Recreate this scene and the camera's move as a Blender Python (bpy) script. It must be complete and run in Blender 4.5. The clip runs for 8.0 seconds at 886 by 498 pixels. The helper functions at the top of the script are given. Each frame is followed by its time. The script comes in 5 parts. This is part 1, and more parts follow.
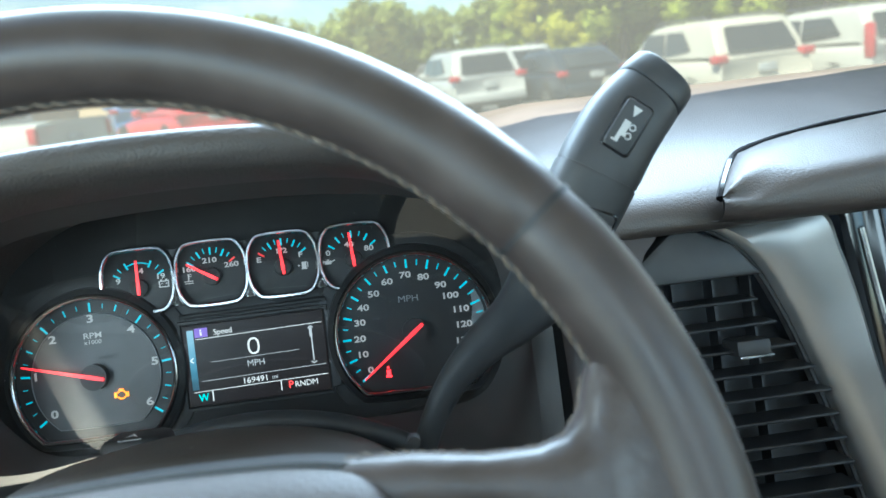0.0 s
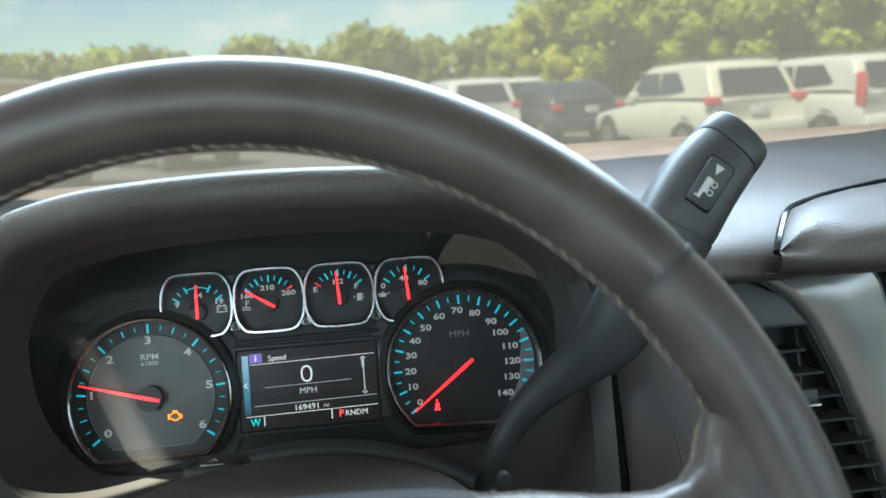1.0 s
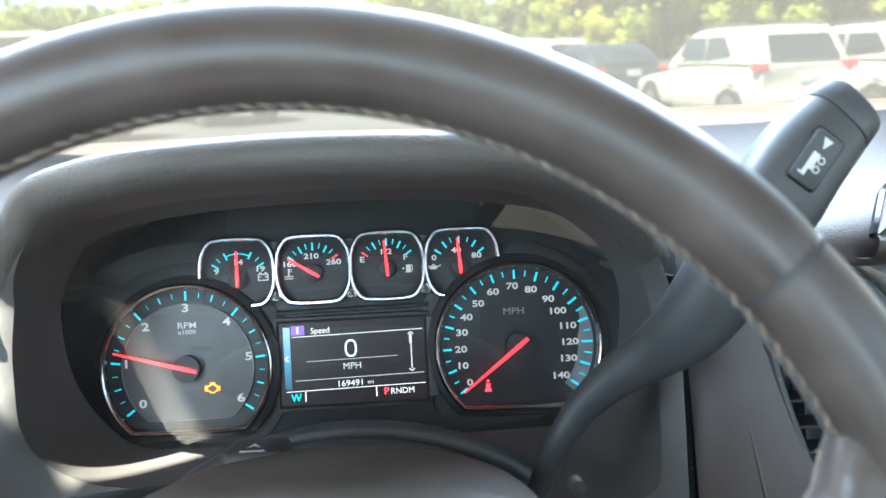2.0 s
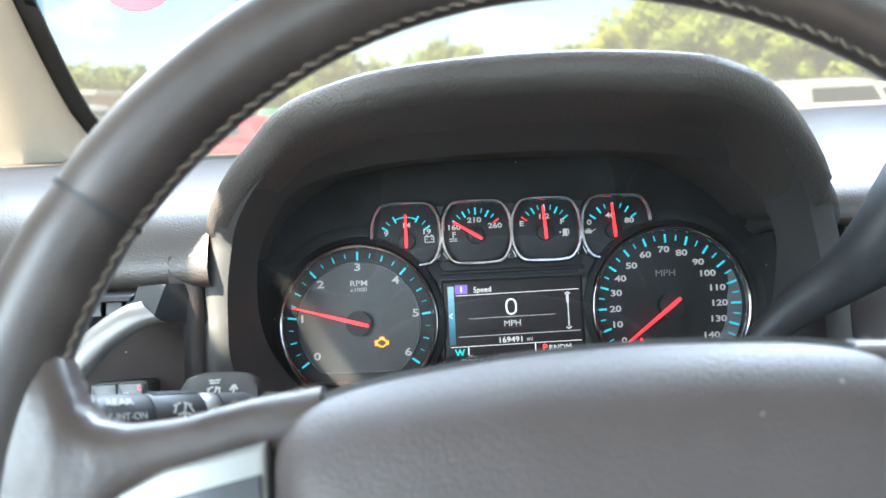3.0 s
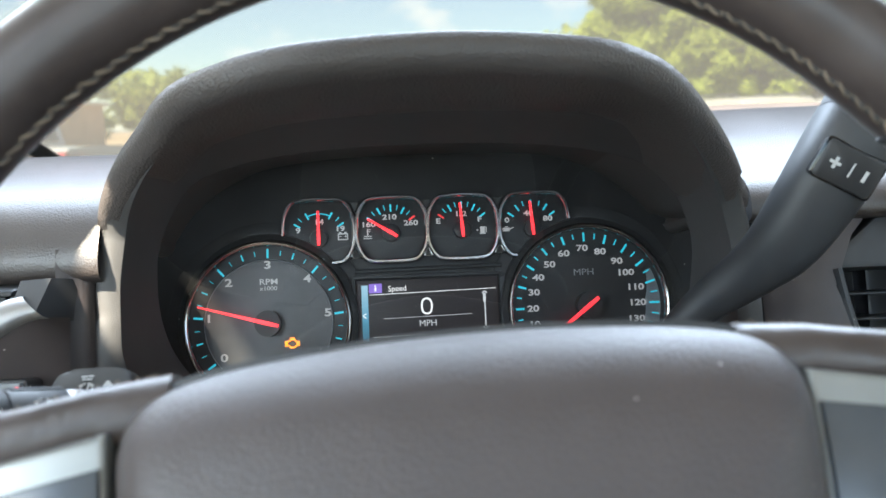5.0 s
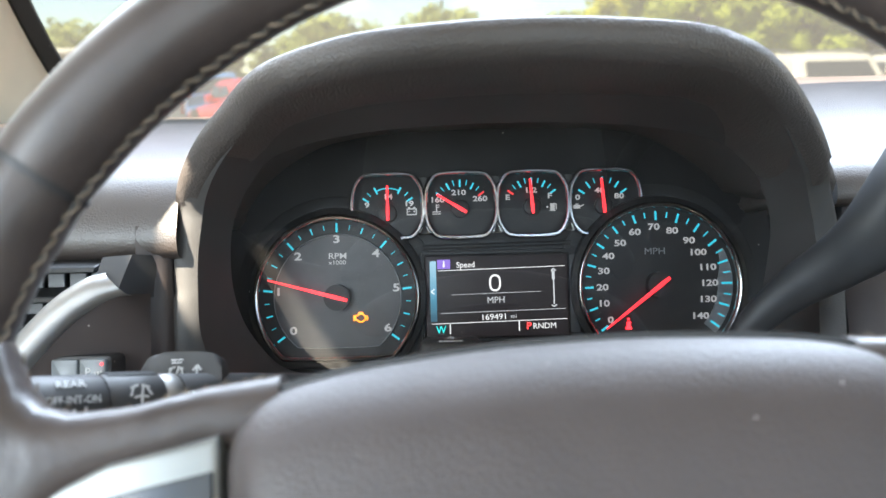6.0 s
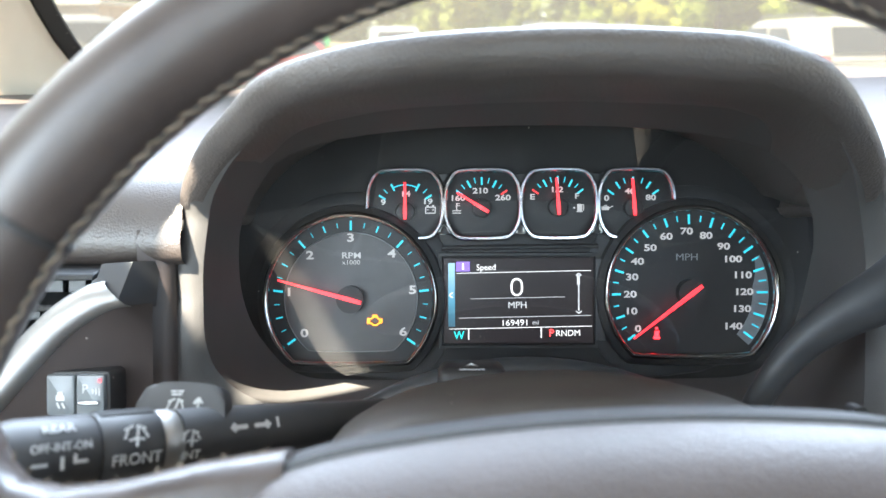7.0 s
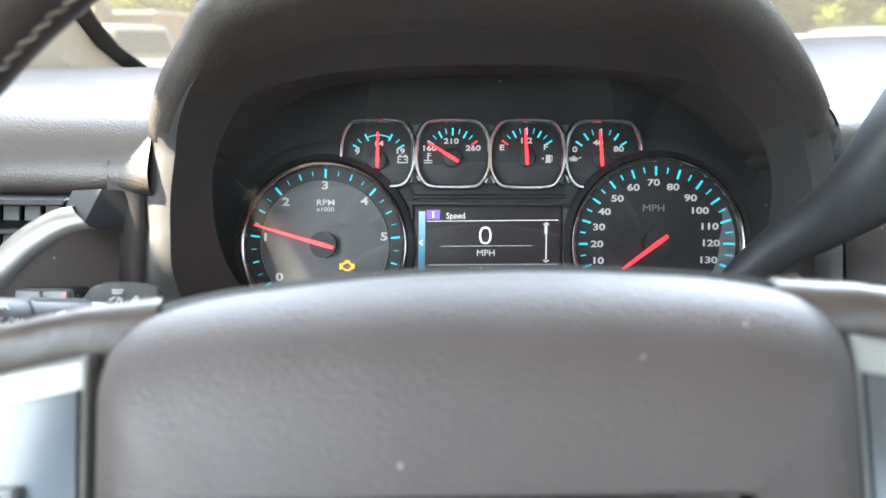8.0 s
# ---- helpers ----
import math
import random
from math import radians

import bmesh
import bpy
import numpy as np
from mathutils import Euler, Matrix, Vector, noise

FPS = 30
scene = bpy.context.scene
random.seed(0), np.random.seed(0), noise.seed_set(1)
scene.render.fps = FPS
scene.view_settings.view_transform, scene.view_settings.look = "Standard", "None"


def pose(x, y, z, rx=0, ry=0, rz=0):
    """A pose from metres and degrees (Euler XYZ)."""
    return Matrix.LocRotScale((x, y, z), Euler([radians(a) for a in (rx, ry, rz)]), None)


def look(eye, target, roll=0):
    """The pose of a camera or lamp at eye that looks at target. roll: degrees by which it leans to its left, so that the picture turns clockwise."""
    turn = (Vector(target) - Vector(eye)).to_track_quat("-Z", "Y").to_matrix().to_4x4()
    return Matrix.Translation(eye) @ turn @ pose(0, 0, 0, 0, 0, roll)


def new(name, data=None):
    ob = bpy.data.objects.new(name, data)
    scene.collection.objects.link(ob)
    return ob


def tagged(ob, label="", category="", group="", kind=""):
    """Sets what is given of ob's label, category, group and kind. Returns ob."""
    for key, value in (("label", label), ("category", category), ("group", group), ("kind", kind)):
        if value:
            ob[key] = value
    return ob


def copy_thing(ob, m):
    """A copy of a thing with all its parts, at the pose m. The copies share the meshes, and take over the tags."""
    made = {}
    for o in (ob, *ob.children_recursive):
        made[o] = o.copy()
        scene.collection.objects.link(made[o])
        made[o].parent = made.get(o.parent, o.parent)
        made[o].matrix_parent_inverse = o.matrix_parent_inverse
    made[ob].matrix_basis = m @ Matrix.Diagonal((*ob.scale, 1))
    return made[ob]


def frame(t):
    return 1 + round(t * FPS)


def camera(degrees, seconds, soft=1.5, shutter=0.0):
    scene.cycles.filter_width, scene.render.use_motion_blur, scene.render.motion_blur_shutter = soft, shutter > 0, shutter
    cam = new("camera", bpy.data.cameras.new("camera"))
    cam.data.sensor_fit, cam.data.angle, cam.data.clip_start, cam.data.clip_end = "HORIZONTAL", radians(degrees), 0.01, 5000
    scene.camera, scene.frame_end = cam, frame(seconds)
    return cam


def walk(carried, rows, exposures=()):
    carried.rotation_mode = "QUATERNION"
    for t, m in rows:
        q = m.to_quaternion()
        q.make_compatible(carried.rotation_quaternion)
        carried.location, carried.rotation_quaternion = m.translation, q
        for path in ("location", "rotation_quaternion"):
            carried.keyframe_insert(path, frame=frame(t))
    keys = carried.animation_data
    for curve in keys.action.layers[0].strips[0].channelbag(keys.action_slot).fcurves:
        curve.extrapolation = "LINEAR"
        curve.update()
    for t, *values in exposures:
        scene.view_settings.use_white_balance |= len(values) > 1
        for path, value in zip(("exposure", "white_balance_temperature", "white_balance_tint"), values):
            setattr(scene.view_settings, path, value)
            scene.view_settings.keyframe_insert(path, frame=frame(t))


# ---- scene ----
cam = camera(55.0, 8.0)
cam.data.dof.use_dof, cam.data.dof.focus_distance, cam.data.dof.aperture_fstop = True, 0.52, 11.0
ROWS = [
    (0, 0.0949, -0.5548, 1.473, 77.54, 6.03, -5.21),
    (0.5, 0.0541, -0.5436, 1.495, 78.62, 4.88, -6.23),
    (1, 0.0489, -0.5639, 1.4868, 79.3, 3.36, -5.56),
    (1.2, 0.0385, -0.5367, 1.491, 78.97, 2.8, -5.32),
    (2.3, 0.0388, -0.5233, 1.4806, 76.59, 2.13, -2.16),
    (2.5, 0.0181, -0.5293, 1.4755, 78.4, 2.11, -1.71),
    (2.7, -0.0017, -0.5348, 1.4644, 79.28, 2.48, -1.1),
    (3, -0.0463, -0.568, 1.4356, 80.7, 2.44, -0.43),
    (3.3, -0.0459, -0.5551, 1.4264, 82.56, 2.74, -1.57),
    (3.5, -0.0463, -0.5534, 1.4312, 82.92, 2.5, -2.59),
    (4, -0.0343, -0.5577, 1.4263, 82.44, 2.11, -4.04),
    (4.2, -0.0307, -0.5503, 1.4213, 82.29, 2.11, -4.72),
    (5.3, -0.0212, -0.5552, 1.4237, 80.56, 1.67, -2.61),
    (5.5, -0.0361, -0.5444, 1.437, 79.78, 1.73, -1.8),
    (6, -0.0411, -0.5471, 1.4361, 78.47, 1.25, -0.89),
    (6.5, -0.0464, -0.5214, 1.4477, 76.78, 0.78, -0.49),
    (7, -0.0443, -0.5124, 1.4555, 75.78, 0.32, 0.25),
    (7.5, -0.0574, -0.5178, 1.4472, 75.63, 0.33, 1.41),
    (8, 0.0038, -0.5346, 1.4204, 76.47, 0.2, 3.4),
]
walk(cam, [(t, pose(*p)) for t, *p in ROWS],
     [(0, 3.58, 5550, -8), (0.5, 3.44, 5950, -6), (1.2, 3.14, 5950, -6), (2.3, 4.4, 5650, -1), (2.7, 4.17, 5750, -1), (3.3, 3.75, 6050, 2), (4, 3.27, 6050, 2), (5.5, 3.67, 6150, 4), (6.2, 3.8, 6250, 5), (7, 4.23, 6100, 4), (7.5, 4.14, 6150, 4), (8, 4.15, 6250, 4)])

# ---- light ----
SUN_EL, SUN_AZ = radians(53.4), radians(222)   # azimuth clockwise from +y
world = bpy.data.worlds.new("sky")
scene.world = world
world.use_nodes = True
wn, wl = world.node_tree.nodes, world.node_tree.links
wn.clear()
w_out, w_bg = wn.new("ShaderNodeOutputWorld"), wn.new("ShaderNodeBackground")
w_sky = wn.new("ShaderNodeTexSky")
w_sky.sky_type, w_sky.sun_disc = "NISHITA", False
w_sky.sun_elevation, w_sky.sun_rotation = SUN_EL, SUN_AZ
w_sky.air_density, w_sky.dust_density = 1.0, 0.05
# soft fair-weather clouds, low over the horizon
w_co, w_map = wn.new("ShaderNodeTexCoord"), wn.new("ShaderNodeMapping")
w_map.inputs["Scale"].default_value = (1.0, 1.0, 2.1)
w_noise = wn.new("ShaderNodeTexNoise")
w_noise.inputs["Scale"].default_value, w_noise.inputs["Detail"].default_value = 9.0, 7.0
w_noise.inputs["Roughness"].default_value = 0.55
w_ramp = wn.new("ShaderNodeValToRGB")
w_ramp.color_ramp.elements[0].position, w_ramp.color_ramp.elements[1].position = 0.54, 0.68
w_mix = wn.new("ShaderNodeMix")
w_mix.data_type = "RGBA"
w_mix.inputs[7].default_value = (7.9, 7.8, 7.7, 1)
wl.new(w_co.outputs["Generated"], w_map.inputs["Vector"])
wl.new(w_map.outputs["Vector"], w_noise.inputs["Vector"])
wl.new(w_noise.outputs["Fac"], w_ramp.inputs["Fac"])
wl.new(w_ramp.outputs["Color"], w_mix.inputs[0])
wl.new(w_sky.outputs["Color"], w_mix.inputs[6])
wl.new(w_mix.outputs[2], w_bg.inputs["Color"])
wl.new(w_bg.outputs["Background"], w_out.inputs["Surface"])
w_bg.inputs["Strength"].default_value = 0.056
sun = new("sun", bpy.data.lights.new("sun", "SUN"))
sun.data.energy, sun.data.angle, sun.data.color = 5.0, radians(0.6), (1.0, 0.84, 0.66)
sun_to = Vector((math.sin(SUN_AZ) * math.cos(SUN_EL), math.cos(SUN_AZ) * math.cos(SUN_EL), math.sin(SUN_EL)))
sun.matrix_world = look(sun_to * 60, (0, 0, 0))


def window_light(name, at, aim, width, height, power, tint=(0.93, 0.97, 1.0)):
    lamp = new(name, bpy.data.lights.new(name, "AREA"))
    lamp.data.shape, lamp.data.size, lamp.data.size_y, lamp.data.energy = "RECTANGLE", width, height, power
    lamp.data.color = tint
    lamp.matrix_world = look(at, aim)


# added area lamps stand in for sky light at the unseen side and rear windows
window_light("driver_window_light", (-0.46, -0.71, 1.54), (0.1, -0.35, 1.25), 0.28, 0.36, 0.45)
window_light("passenger_window_light", (1.10, -0.62, 1.58), (0.2, -0.25, 1.35), 0.9, 0.42, 0.2)
window_light("rear_window_light", (0.1, -1.95, 1.60), (0.1, 0.0, 1.35), 1.3, 0.42, 1.25)
# added fill lamp inside the upper windscreen, boosts the sky sheen on the cabin
window_light("windscreen_fill", (0.02, 0.09, 1.755), (0.0, -0.9, 1.36), 0.95, 0.30, 2.45, (0.74, 0.83, 1.0))

# ---- materials ----
def surface(name, base, rough=0.5, metal=0.0, grain=None, mottle=None, coat=0.0, spec=0.5, vary=0.0, rough_vary=0.0, dust=0.0, sheen=0.0):
    """grain: (kind, scale, strength, distance); mottle: (scale, amount); vary: spread of brightness from piece to piece."""
    m = bpy.data.materials.new(name)
    m.use_nodes = True
    n, l = m.node_tree.nodes, m.node_tree.links
    b = n["Principled BSDF"]
    b.inputs["Base Color"].default_value = (*base, 1)
    b.inputs["Roughness"].default_value, b.inputs["Metallic"].default_value = rough, metal
    b.inputs["Coat Weight"].default_value, b.inputs["Specular IOR Level"].default_value = coat, spec
    b.inputs["Sheen Weight"].default_value, b.inputs["Sheen Roughness"].default_value = sheen, 0.35
    b.inputs["Coat Roughness"].default_value = 0.04 if rough < 0.3 else rough * 0.85
    co = n.new("ShaderNodeTexCoord")
    if mottle or vary:
        mul = n.new("ShaderNodeMix")
        mul.data_type, mul.blend_type = "RGBA", "MULTIPLY"
        mul.inputs[0].default_value = 1.0
        mul.inputs[6].default_value = (*base, 1)
        rng = n.new("ShaderNodeMapRange")
        if mottle:
            tex = n.new("ShaderNodeTexNoise")
            tex.inputs["Scale"].default_value, tex.inputs["Detail"].default_value = mottle[0], 6
            l.new(co.outputs["Object"], tex.inputs["Vector"])
            l.new(tex.outputs["Fac"], rng.inputs["Value"])
            rng.inputs["From Min"].default_value, rng.inputs["From Max"].default_value = 0.3, 0.7
            rng.inputs["To Min"].default_value, rng.inputs["To Max"].default_value = 1 - mottle[1], 1 + mottle[1]
            if rough_vary:
                r2 = n.new("ShaderNodeMapRange")
                r2.inputs["From Min"].default_value, r2.inputs["From Max"].default_value = 0.3, 0.7
                r2.inputs["To Min"].default_value, r2.inputs["To Max"].default_value = rough - rough_vary, rough + rough_vary
                l.new(tex.outputs["Fac"], r2.inputs["Value"])
                l.new(r2.outputs["Result"], b.inputs["Roughness"])
        else:
            inf = n.new("ShaderNodeObjectInfo")
            l.new(inf.outputs["Random"], rng.inputs["Value"])
            rng.inputs["To Min"].default_value, rng.inputs["To Max"].default_value = 1 - vary, 1 + vary
        l.new(rng.outputs["Result"], mul.inputs[7])
        l.new(mul.outputs[2], b.inputs["Base Color"])
        if dust:   # sparse pale specks, uneven in size
            cell, pick, small, amt, dm = n.new("ShaderNodeTexVoronoi"), n.new("ShaderNodeMath"), n.new("ShaderNodeMath"), n.new("ShaderNodeMath"), n.new("ShaderNodeMix")
            cell.inputs["Scale"].default_value = dust
            pick.operation, small.operation, amt.operation, dm.data_type = "GREATER_THAN", "LESS_THAN", "MULTIPLY", "RGBA"
            pick.inputs[1].default_value, small.inputs[1].default_value = 0.86, 0.075
            sep = n.new("ShaderNodeSeparateColor")
            l.new(co.outputs["Object"], cell.inputs["Vector"])
            l.new(cell.outputs["Color"], sep.inputs["Color"])
            l.new(sep.outputs[0], pick.inputs[0])
            l.new(cell.outputs["Distance"], small.inputs[0])
            l.new(pick.outputs[0], amt.inputs[0])
            l.new(small.outputs[0], amt.inputs[1])
            l.new(amt.outputs[0], dm.inputs[0])
            l.new(mul.outputs[2], dm.inputs[6])
            dm.inputs[7].default_value = (0.32, 0.30, 0.27, 1)
            l.new(dm.outputs[2], b.inputs["Base Color"])
    if grain:
        kind, scale, strength, dist = grain
        if kind == "pebble":
            tex = n.new("ShaderNodeTexVoronoi")
            tex.inputs["Scale"].default_value = scale
            warp = n.new("ShaderNodeTexNoise")
            warp.inputs["Scale"].default_value = scale * 0.35
            wmix = n.new("ShaderNodeMix")
            wmix.data_type = "VECTOR"
            wmix.inputs[0].default_value = 0.0005
            l.new(co.outputs["Object"], warp.inputs["Vector"])
            l.new(co.outputs["Object"], wmix.inputs[4])
            l.new(warp.outputs["Color"], wmix.inputs[5])
            l.new(wmix.outputs[1], tex.inputs["Vector"])
            height, invert = tex.outputs["Distance"], True
        else:
            tex = n.new("ShaderNodeTexNoise")
            tex.inputs["Scale"].default_value, tex.inputs["Detail"].default_value = scale, 5
            l.new(co.outputs["Object"], tex.inputs["Vector"])
            height, invert = tex.outputs["Fac"], False
        bump = n.new("ShaderNodeBump")
        bump.invert = invert
        bump.inputs["Strength"].default_value, bump.inputs["Distance"].default_value = strength, dist
        l.new(height, bump.inputs["Height"])
        l.new(bump.outputs["Normal"], b.inputs["Normal"])
    return m


def glowing(name, base, glow, strength, rough=0.5):
    m = surface(name, base, rough)
    b = m.node_tree.nodes["Principled BSDF"]
    b.inputs["Emission Color"].default_value, b.inputs["Emission Strength"].default_value = (*glow, 1), strength
    return m


def clear(name, tint, rough=0.0, ior=1.45, amount=1.0):
    """A thin clear sheet: it lets light through and mirrors by Fresnel."""
    m = bpy.data.materials.new(name)
    m.use_nodes = True
    n, l = m.node_tree.nodes, m.node_tree.links
    n.clear()
    out, mix, lw = n.new("ShaderNodeOutputMaterial"), n.new("ShaderNodeMixShader"), n.new("ShaderNodeLayerWeight")
    tr, gl, pw, ma = n.new("ShaderNodeBsdfTransparent"), n.new("ShaderNodeBsdfGlossy"), n.new("ShaderNodeMath"), n.new("ShaderNodeMath")
    tr.inputs["Color"].default_value = (*tint, 1)
    gl.inputs["Roughness"].default_value = rough
    f0 = ((ior - 1) / (ior + 1)) ** 2 * 2 * amount
    pw.operation, ma.operation = "POWER", "MULTIPLY_ADD"
    pw.inputs[1].default_value = 5.0
    ma.inputs[1].default_value, ma.inputs[2].default_value = 0.8 * amount, f0
    l.new(lw.outputs["Facing"], pw.inputs[0])
    l.new(pw.outputs[0], ma.inputs[0])
    l.new(ma.outputs[0], mix.inputs["Fac"])
    l.new(tr.outputs["BSDF"], mix.inputs[1])
    l.new(gl.outputs["BSDF"], mix.inputs[2])
    l.new(mix.outputs["Shader"], out.inputs["Surface"])
    return m


M_LEATHER = surface("wheel leather", (0.037, 0.0288, 0.026), 0.38, grain=("pebble", 1300, 0.16, 0.0003), mottle=(45, 0.22), rough_vary=0.06, sheen=0.08)
M_SPOKE = surface("creased leather", (0.037, 0.0288, 0.026), 0.37, grain=("noise", 130, 0.34, 0.0016), mottle=(45, 0.22), rough_vary=0.06, sheen=0.08)
M_PEBBLE = surface("airbag vinyl", (0.043, 0.034, 0.032), 0.52, grain=("pebble", 950, 0.36, 0.0006), mottle=(30, 0.12), rough_vary=0.04, dust=160, spec=0.5, sheen=0.14)
M_DASH = surface("dash vinyl", (0.042, 0.033, 0.029), 0.46, grain=("pebble", 900, 0.28, 0.0006), mottle=(14, 0.14), rough_vary=0.05, spec=0.8)
M_BROW = surface("brow vinyl", (0.062, 0.054, 0.050), 0.48, grain=("pebble", 820, 0.46, 0.0007), mottle=(18, 0.14), rough_vary=0.05, spec=0.6)
M_BLACK = surface("black satin plastic", (0.021, 0.021, 0.022), 0.52, grain=("noise", 1800, 0.25, 0.0003), mottle=(40, 0.2), dust=130)
M_BROWN = surface("cocoa plastic", (0.043, 0.033, 0.030), 0.50, grain=("noise", 1500, 0.3, 0.0003), mottle=(25, 0.15), dust=150)
M_SURROUND = surface("dark cocoa plastic", (0.044, 0.037, 0.032), 0.55, grain=("noise", 1600, 0.3, 0.0003), mottle=(25, 0.15), dust=140)
M_LINING = surface("hood lining", (0.054, 0.052, 0.051), 0.6, grain=("noise", 1400, 0.4, 0.0004), mottle=(20, 0.15))
M_GLOSS = surface("gloss black", (0.008, 0.008, 0.009), 0.12)
M_SOFT = surface("soft-touch lever plastic", (0.030, 0.031, 0.033), 0.50, grain=("noise", 2200, 0.2, 0.0002), mottle=(60, 0.15))
M_SLAT = surface("grey vent plastic", (0.018, 0.019, 0.021), 0.36, mottle=(50, 0.12))
M_POD = surface("glossy grey switch plastic", (0.040, 0.047, 0.054), 0.24, mottle=(60, 0.1))
M_PODTRIM = surface("pale satin trim", (0.21, 0.215, 0.205), 0.42, 0.5, mottle=(40, 0.08))
M_BUTTON = surface("grey button plastic", (0.14, 0.155, 0.165), 0.35, mottle=(90, 0.08))
M_SILVER = surface("satin silver trim", (0.30, 0.296, 0.29), 0.40, 0.85, mottle=(30, 0.06), rough_vary=0.05)
M_CHROME = surface("chrome", (0.50, 0.50, 0.50), 0.17, 1.0, mottle=(90, 0.06), rough_vary=0.05)
M_THREAD = surface("tan thread", (0.135, 0.106, 0.077), 0.75, grain=("noise", 4000, 0.5, 0.0002), vary=0.25)
M_BEIGE = surface("beige trim", (0.52, 0.45, 0.35), 0.7, grain=("noise", 900, 0.4, 0.0005), mottle=(12, 0.08))
M_SEAT = surface("dark leather", (0.036, 0.030, 0.027), 0.5, grain=("pebble", 500, 0.4, 0.0008), mottle=(8, 0.12))
M_CARPET = surface("dark carpet", (0.017, 0.016, 0.015), 0.95, grain=("noise", 700, 0.9, 0.003), mottle=(20, 0.3))
M_DIAL = surface("dial black", (0.014, 0.014, 0.015), 0.5, grain=("noise", 2500, 0.2, 0.0002), mottle=(60, 0.15))
M_PLATE = surface("dial grey plate", (0.072, 0.072, 0.074), 0.42, mottle=(80, 0.08))
M_BAND = surface("dial silver band", (0.20, 0.21, 0.22), 0.4, 0.3, mottle=(60, 0.1))
M_CYAN = glowing("cyan tick", (0.05, 0.45, 0.55), (0.05, 0.55, 0.70), 0.08)
M_NUM = glowing("numeral white", (0.42, 0.41, 0.40), (0.95, 0.9, 0.9), 0.025)
M_RED = glowing("needle red", (0.75, 0.03, 0.03), (1.0, 0.02, 0.03), 0.24, 0.35)
M_REDTICK = glowing("red tick", (0.5, 0.03, 0.03), (1.0, 0.05, 0.05), 0.08)
M_AMBER = glowing("amber lamp", (0.4, 0.1, 0.01), (1.0, 0.22, 0.01), 0.42)
M_REDLAMP = glowing("red lamp", (0.4, 0.02, 0.02), (1.0, 0.02, 0.03), 0.45)
M_FAINT = surface("unlit telltale", (0.06, 0.06, 0.062), 0.5)
M_LCD = glowing("display black", (0.008, 0.008, 0.009), (0.25, 0.16, 0.17), 0.005, 0.55)
M_LCDW = glowing("display white", (0.3, 0.3, 0.3), (1.0, 0.97, 0.95), 0.095)
M_LCDG = glowing("display grey", (0.2, 0.2, 0.2), (0.8, 0.8, 0.82), 0.07)
M_LCDR = glowing("display red", (0.3, 0.02, 0.02), (1.0, 0.05, 0.05), 0.3)
M_LCDC = glowing("display cyan", (0.02, 0.3, 0.3), (0.05, 0.75, 0.70), 0.16)
M_LCDB = glowing("display blue", (0.05, 0.12, 0.16), (0.22, 0.55, 0.75), 0.07)
# the tab fades from pale blue at its head to black at its foot
bn, bl_ = M_LCDB.node_tree.nodes, M_LCDB.node_tree.links
b_co, b_sep, b_ramp = bn.new("ShaderNodeTexCoord"), bn.new("ShaderNodeSeparateXYZ"), bn.new("ShaderNodeValToRGB")
b_ramp.color_ramp.elements[0].color, b_ramp.color_ramp.elements[1].color = (0.01, 0.03, 0.05, 1), (0.55, 0.80, 0.95, 1)
b_mid = b_ramp.color_ramp.elements.new(0.45)
b_mid.color = (0.10, 0.36, 0.52, 1)
bl_.new(b_co.outputs["Generated"], b_sep.inputs[0])
bl_.new(b_sep.outputs[2], b_ramp.inputs[0])
bl_.new(b_ramp.outputs[0], bn["Principled BSDF"].inputs["Emission Color"])
M_LCDP = glowing("display purple", (0.08, 0.05, 0.2), (0.28, 0.16, 0.62), 0.09)
M_PRINT = surface("printed white", (0.45, 0.46, 0.46), 0.6)
M_LENS = clear("cluster lens", (0.97, 0.97, 0.97), 0.01, 1.72)
# dark tint put in the glass to dim the bright outside against the cabin
M_GLASS = clear("windscreen glass", (0.148, 0.154, 0.149), 0.0, 1.30)
# pale translucent share in the glass, added as haze over the view outside
gn, gl_ = M_GLASS.node_tree.nodes, M_GLASS.node_tree.links
g_tl, g_mix, g_out = gn.new("ShaderNodeBsdfTranslucent"), gn.new("ShaderNodeMixShader"), next(q for q in gn if q.bl_idname == "ShaderNodeOutputMaterial")
g_tl.inputs["Color"].default_value = (0.85, 0.83, 0.76, 1)
g_mix.inputs["Fac"].default_value = 0.040
g_src = g_out.inputs["Surface"].links[0].from_socket
gl_.new(g_src, g_mix.inputs[1])
gl_.new(g_tl.outputs[0], g_mix.inputs[2])
gl_.new(g_mix.outputs[0], g_out.inputs["Surface"])

# thin dust on the instrument cover; its pale film also stands in for haze
cn, cl_ = M_LENS.node_tree.nodes, M_LENS.node_tree.links
c_df, c_mix, c_out = cn.new("ShaderNodeBsdfDiffuse"), cn.new("ShaderNodeMixShader"), next(q for q in cn if q.bl_idname == "ShaderNodeOutputMaterial")
c_co, c_tex, c_amt = cn.new("ShaderNodeTexCoord"), cn.new("ShaderNodeTexNoise"), cn.new("ShaderNodeMapRange")
c_df.inputs["Color"].default_value = (0.6, 0.58, 0.55, 1)
c_tex.inputs["Scale"].default_value, c_tex.inputs["Detail"].default_value = 26.0, 7.0
c_amt.inputs["From Min"].default_value, c_amt.inputs["From Max"].default_value = 0.3, 0.7
c_amt.inputs["To Min"].default_value, c_amt.inputs["To Max"].default_value = 0.003, 0.011
c_src = c_out.inputs["Surface"].links[0].from_socket
cl_.new(c_co.outputs["Object"], c_tex.inputs["Vector"])
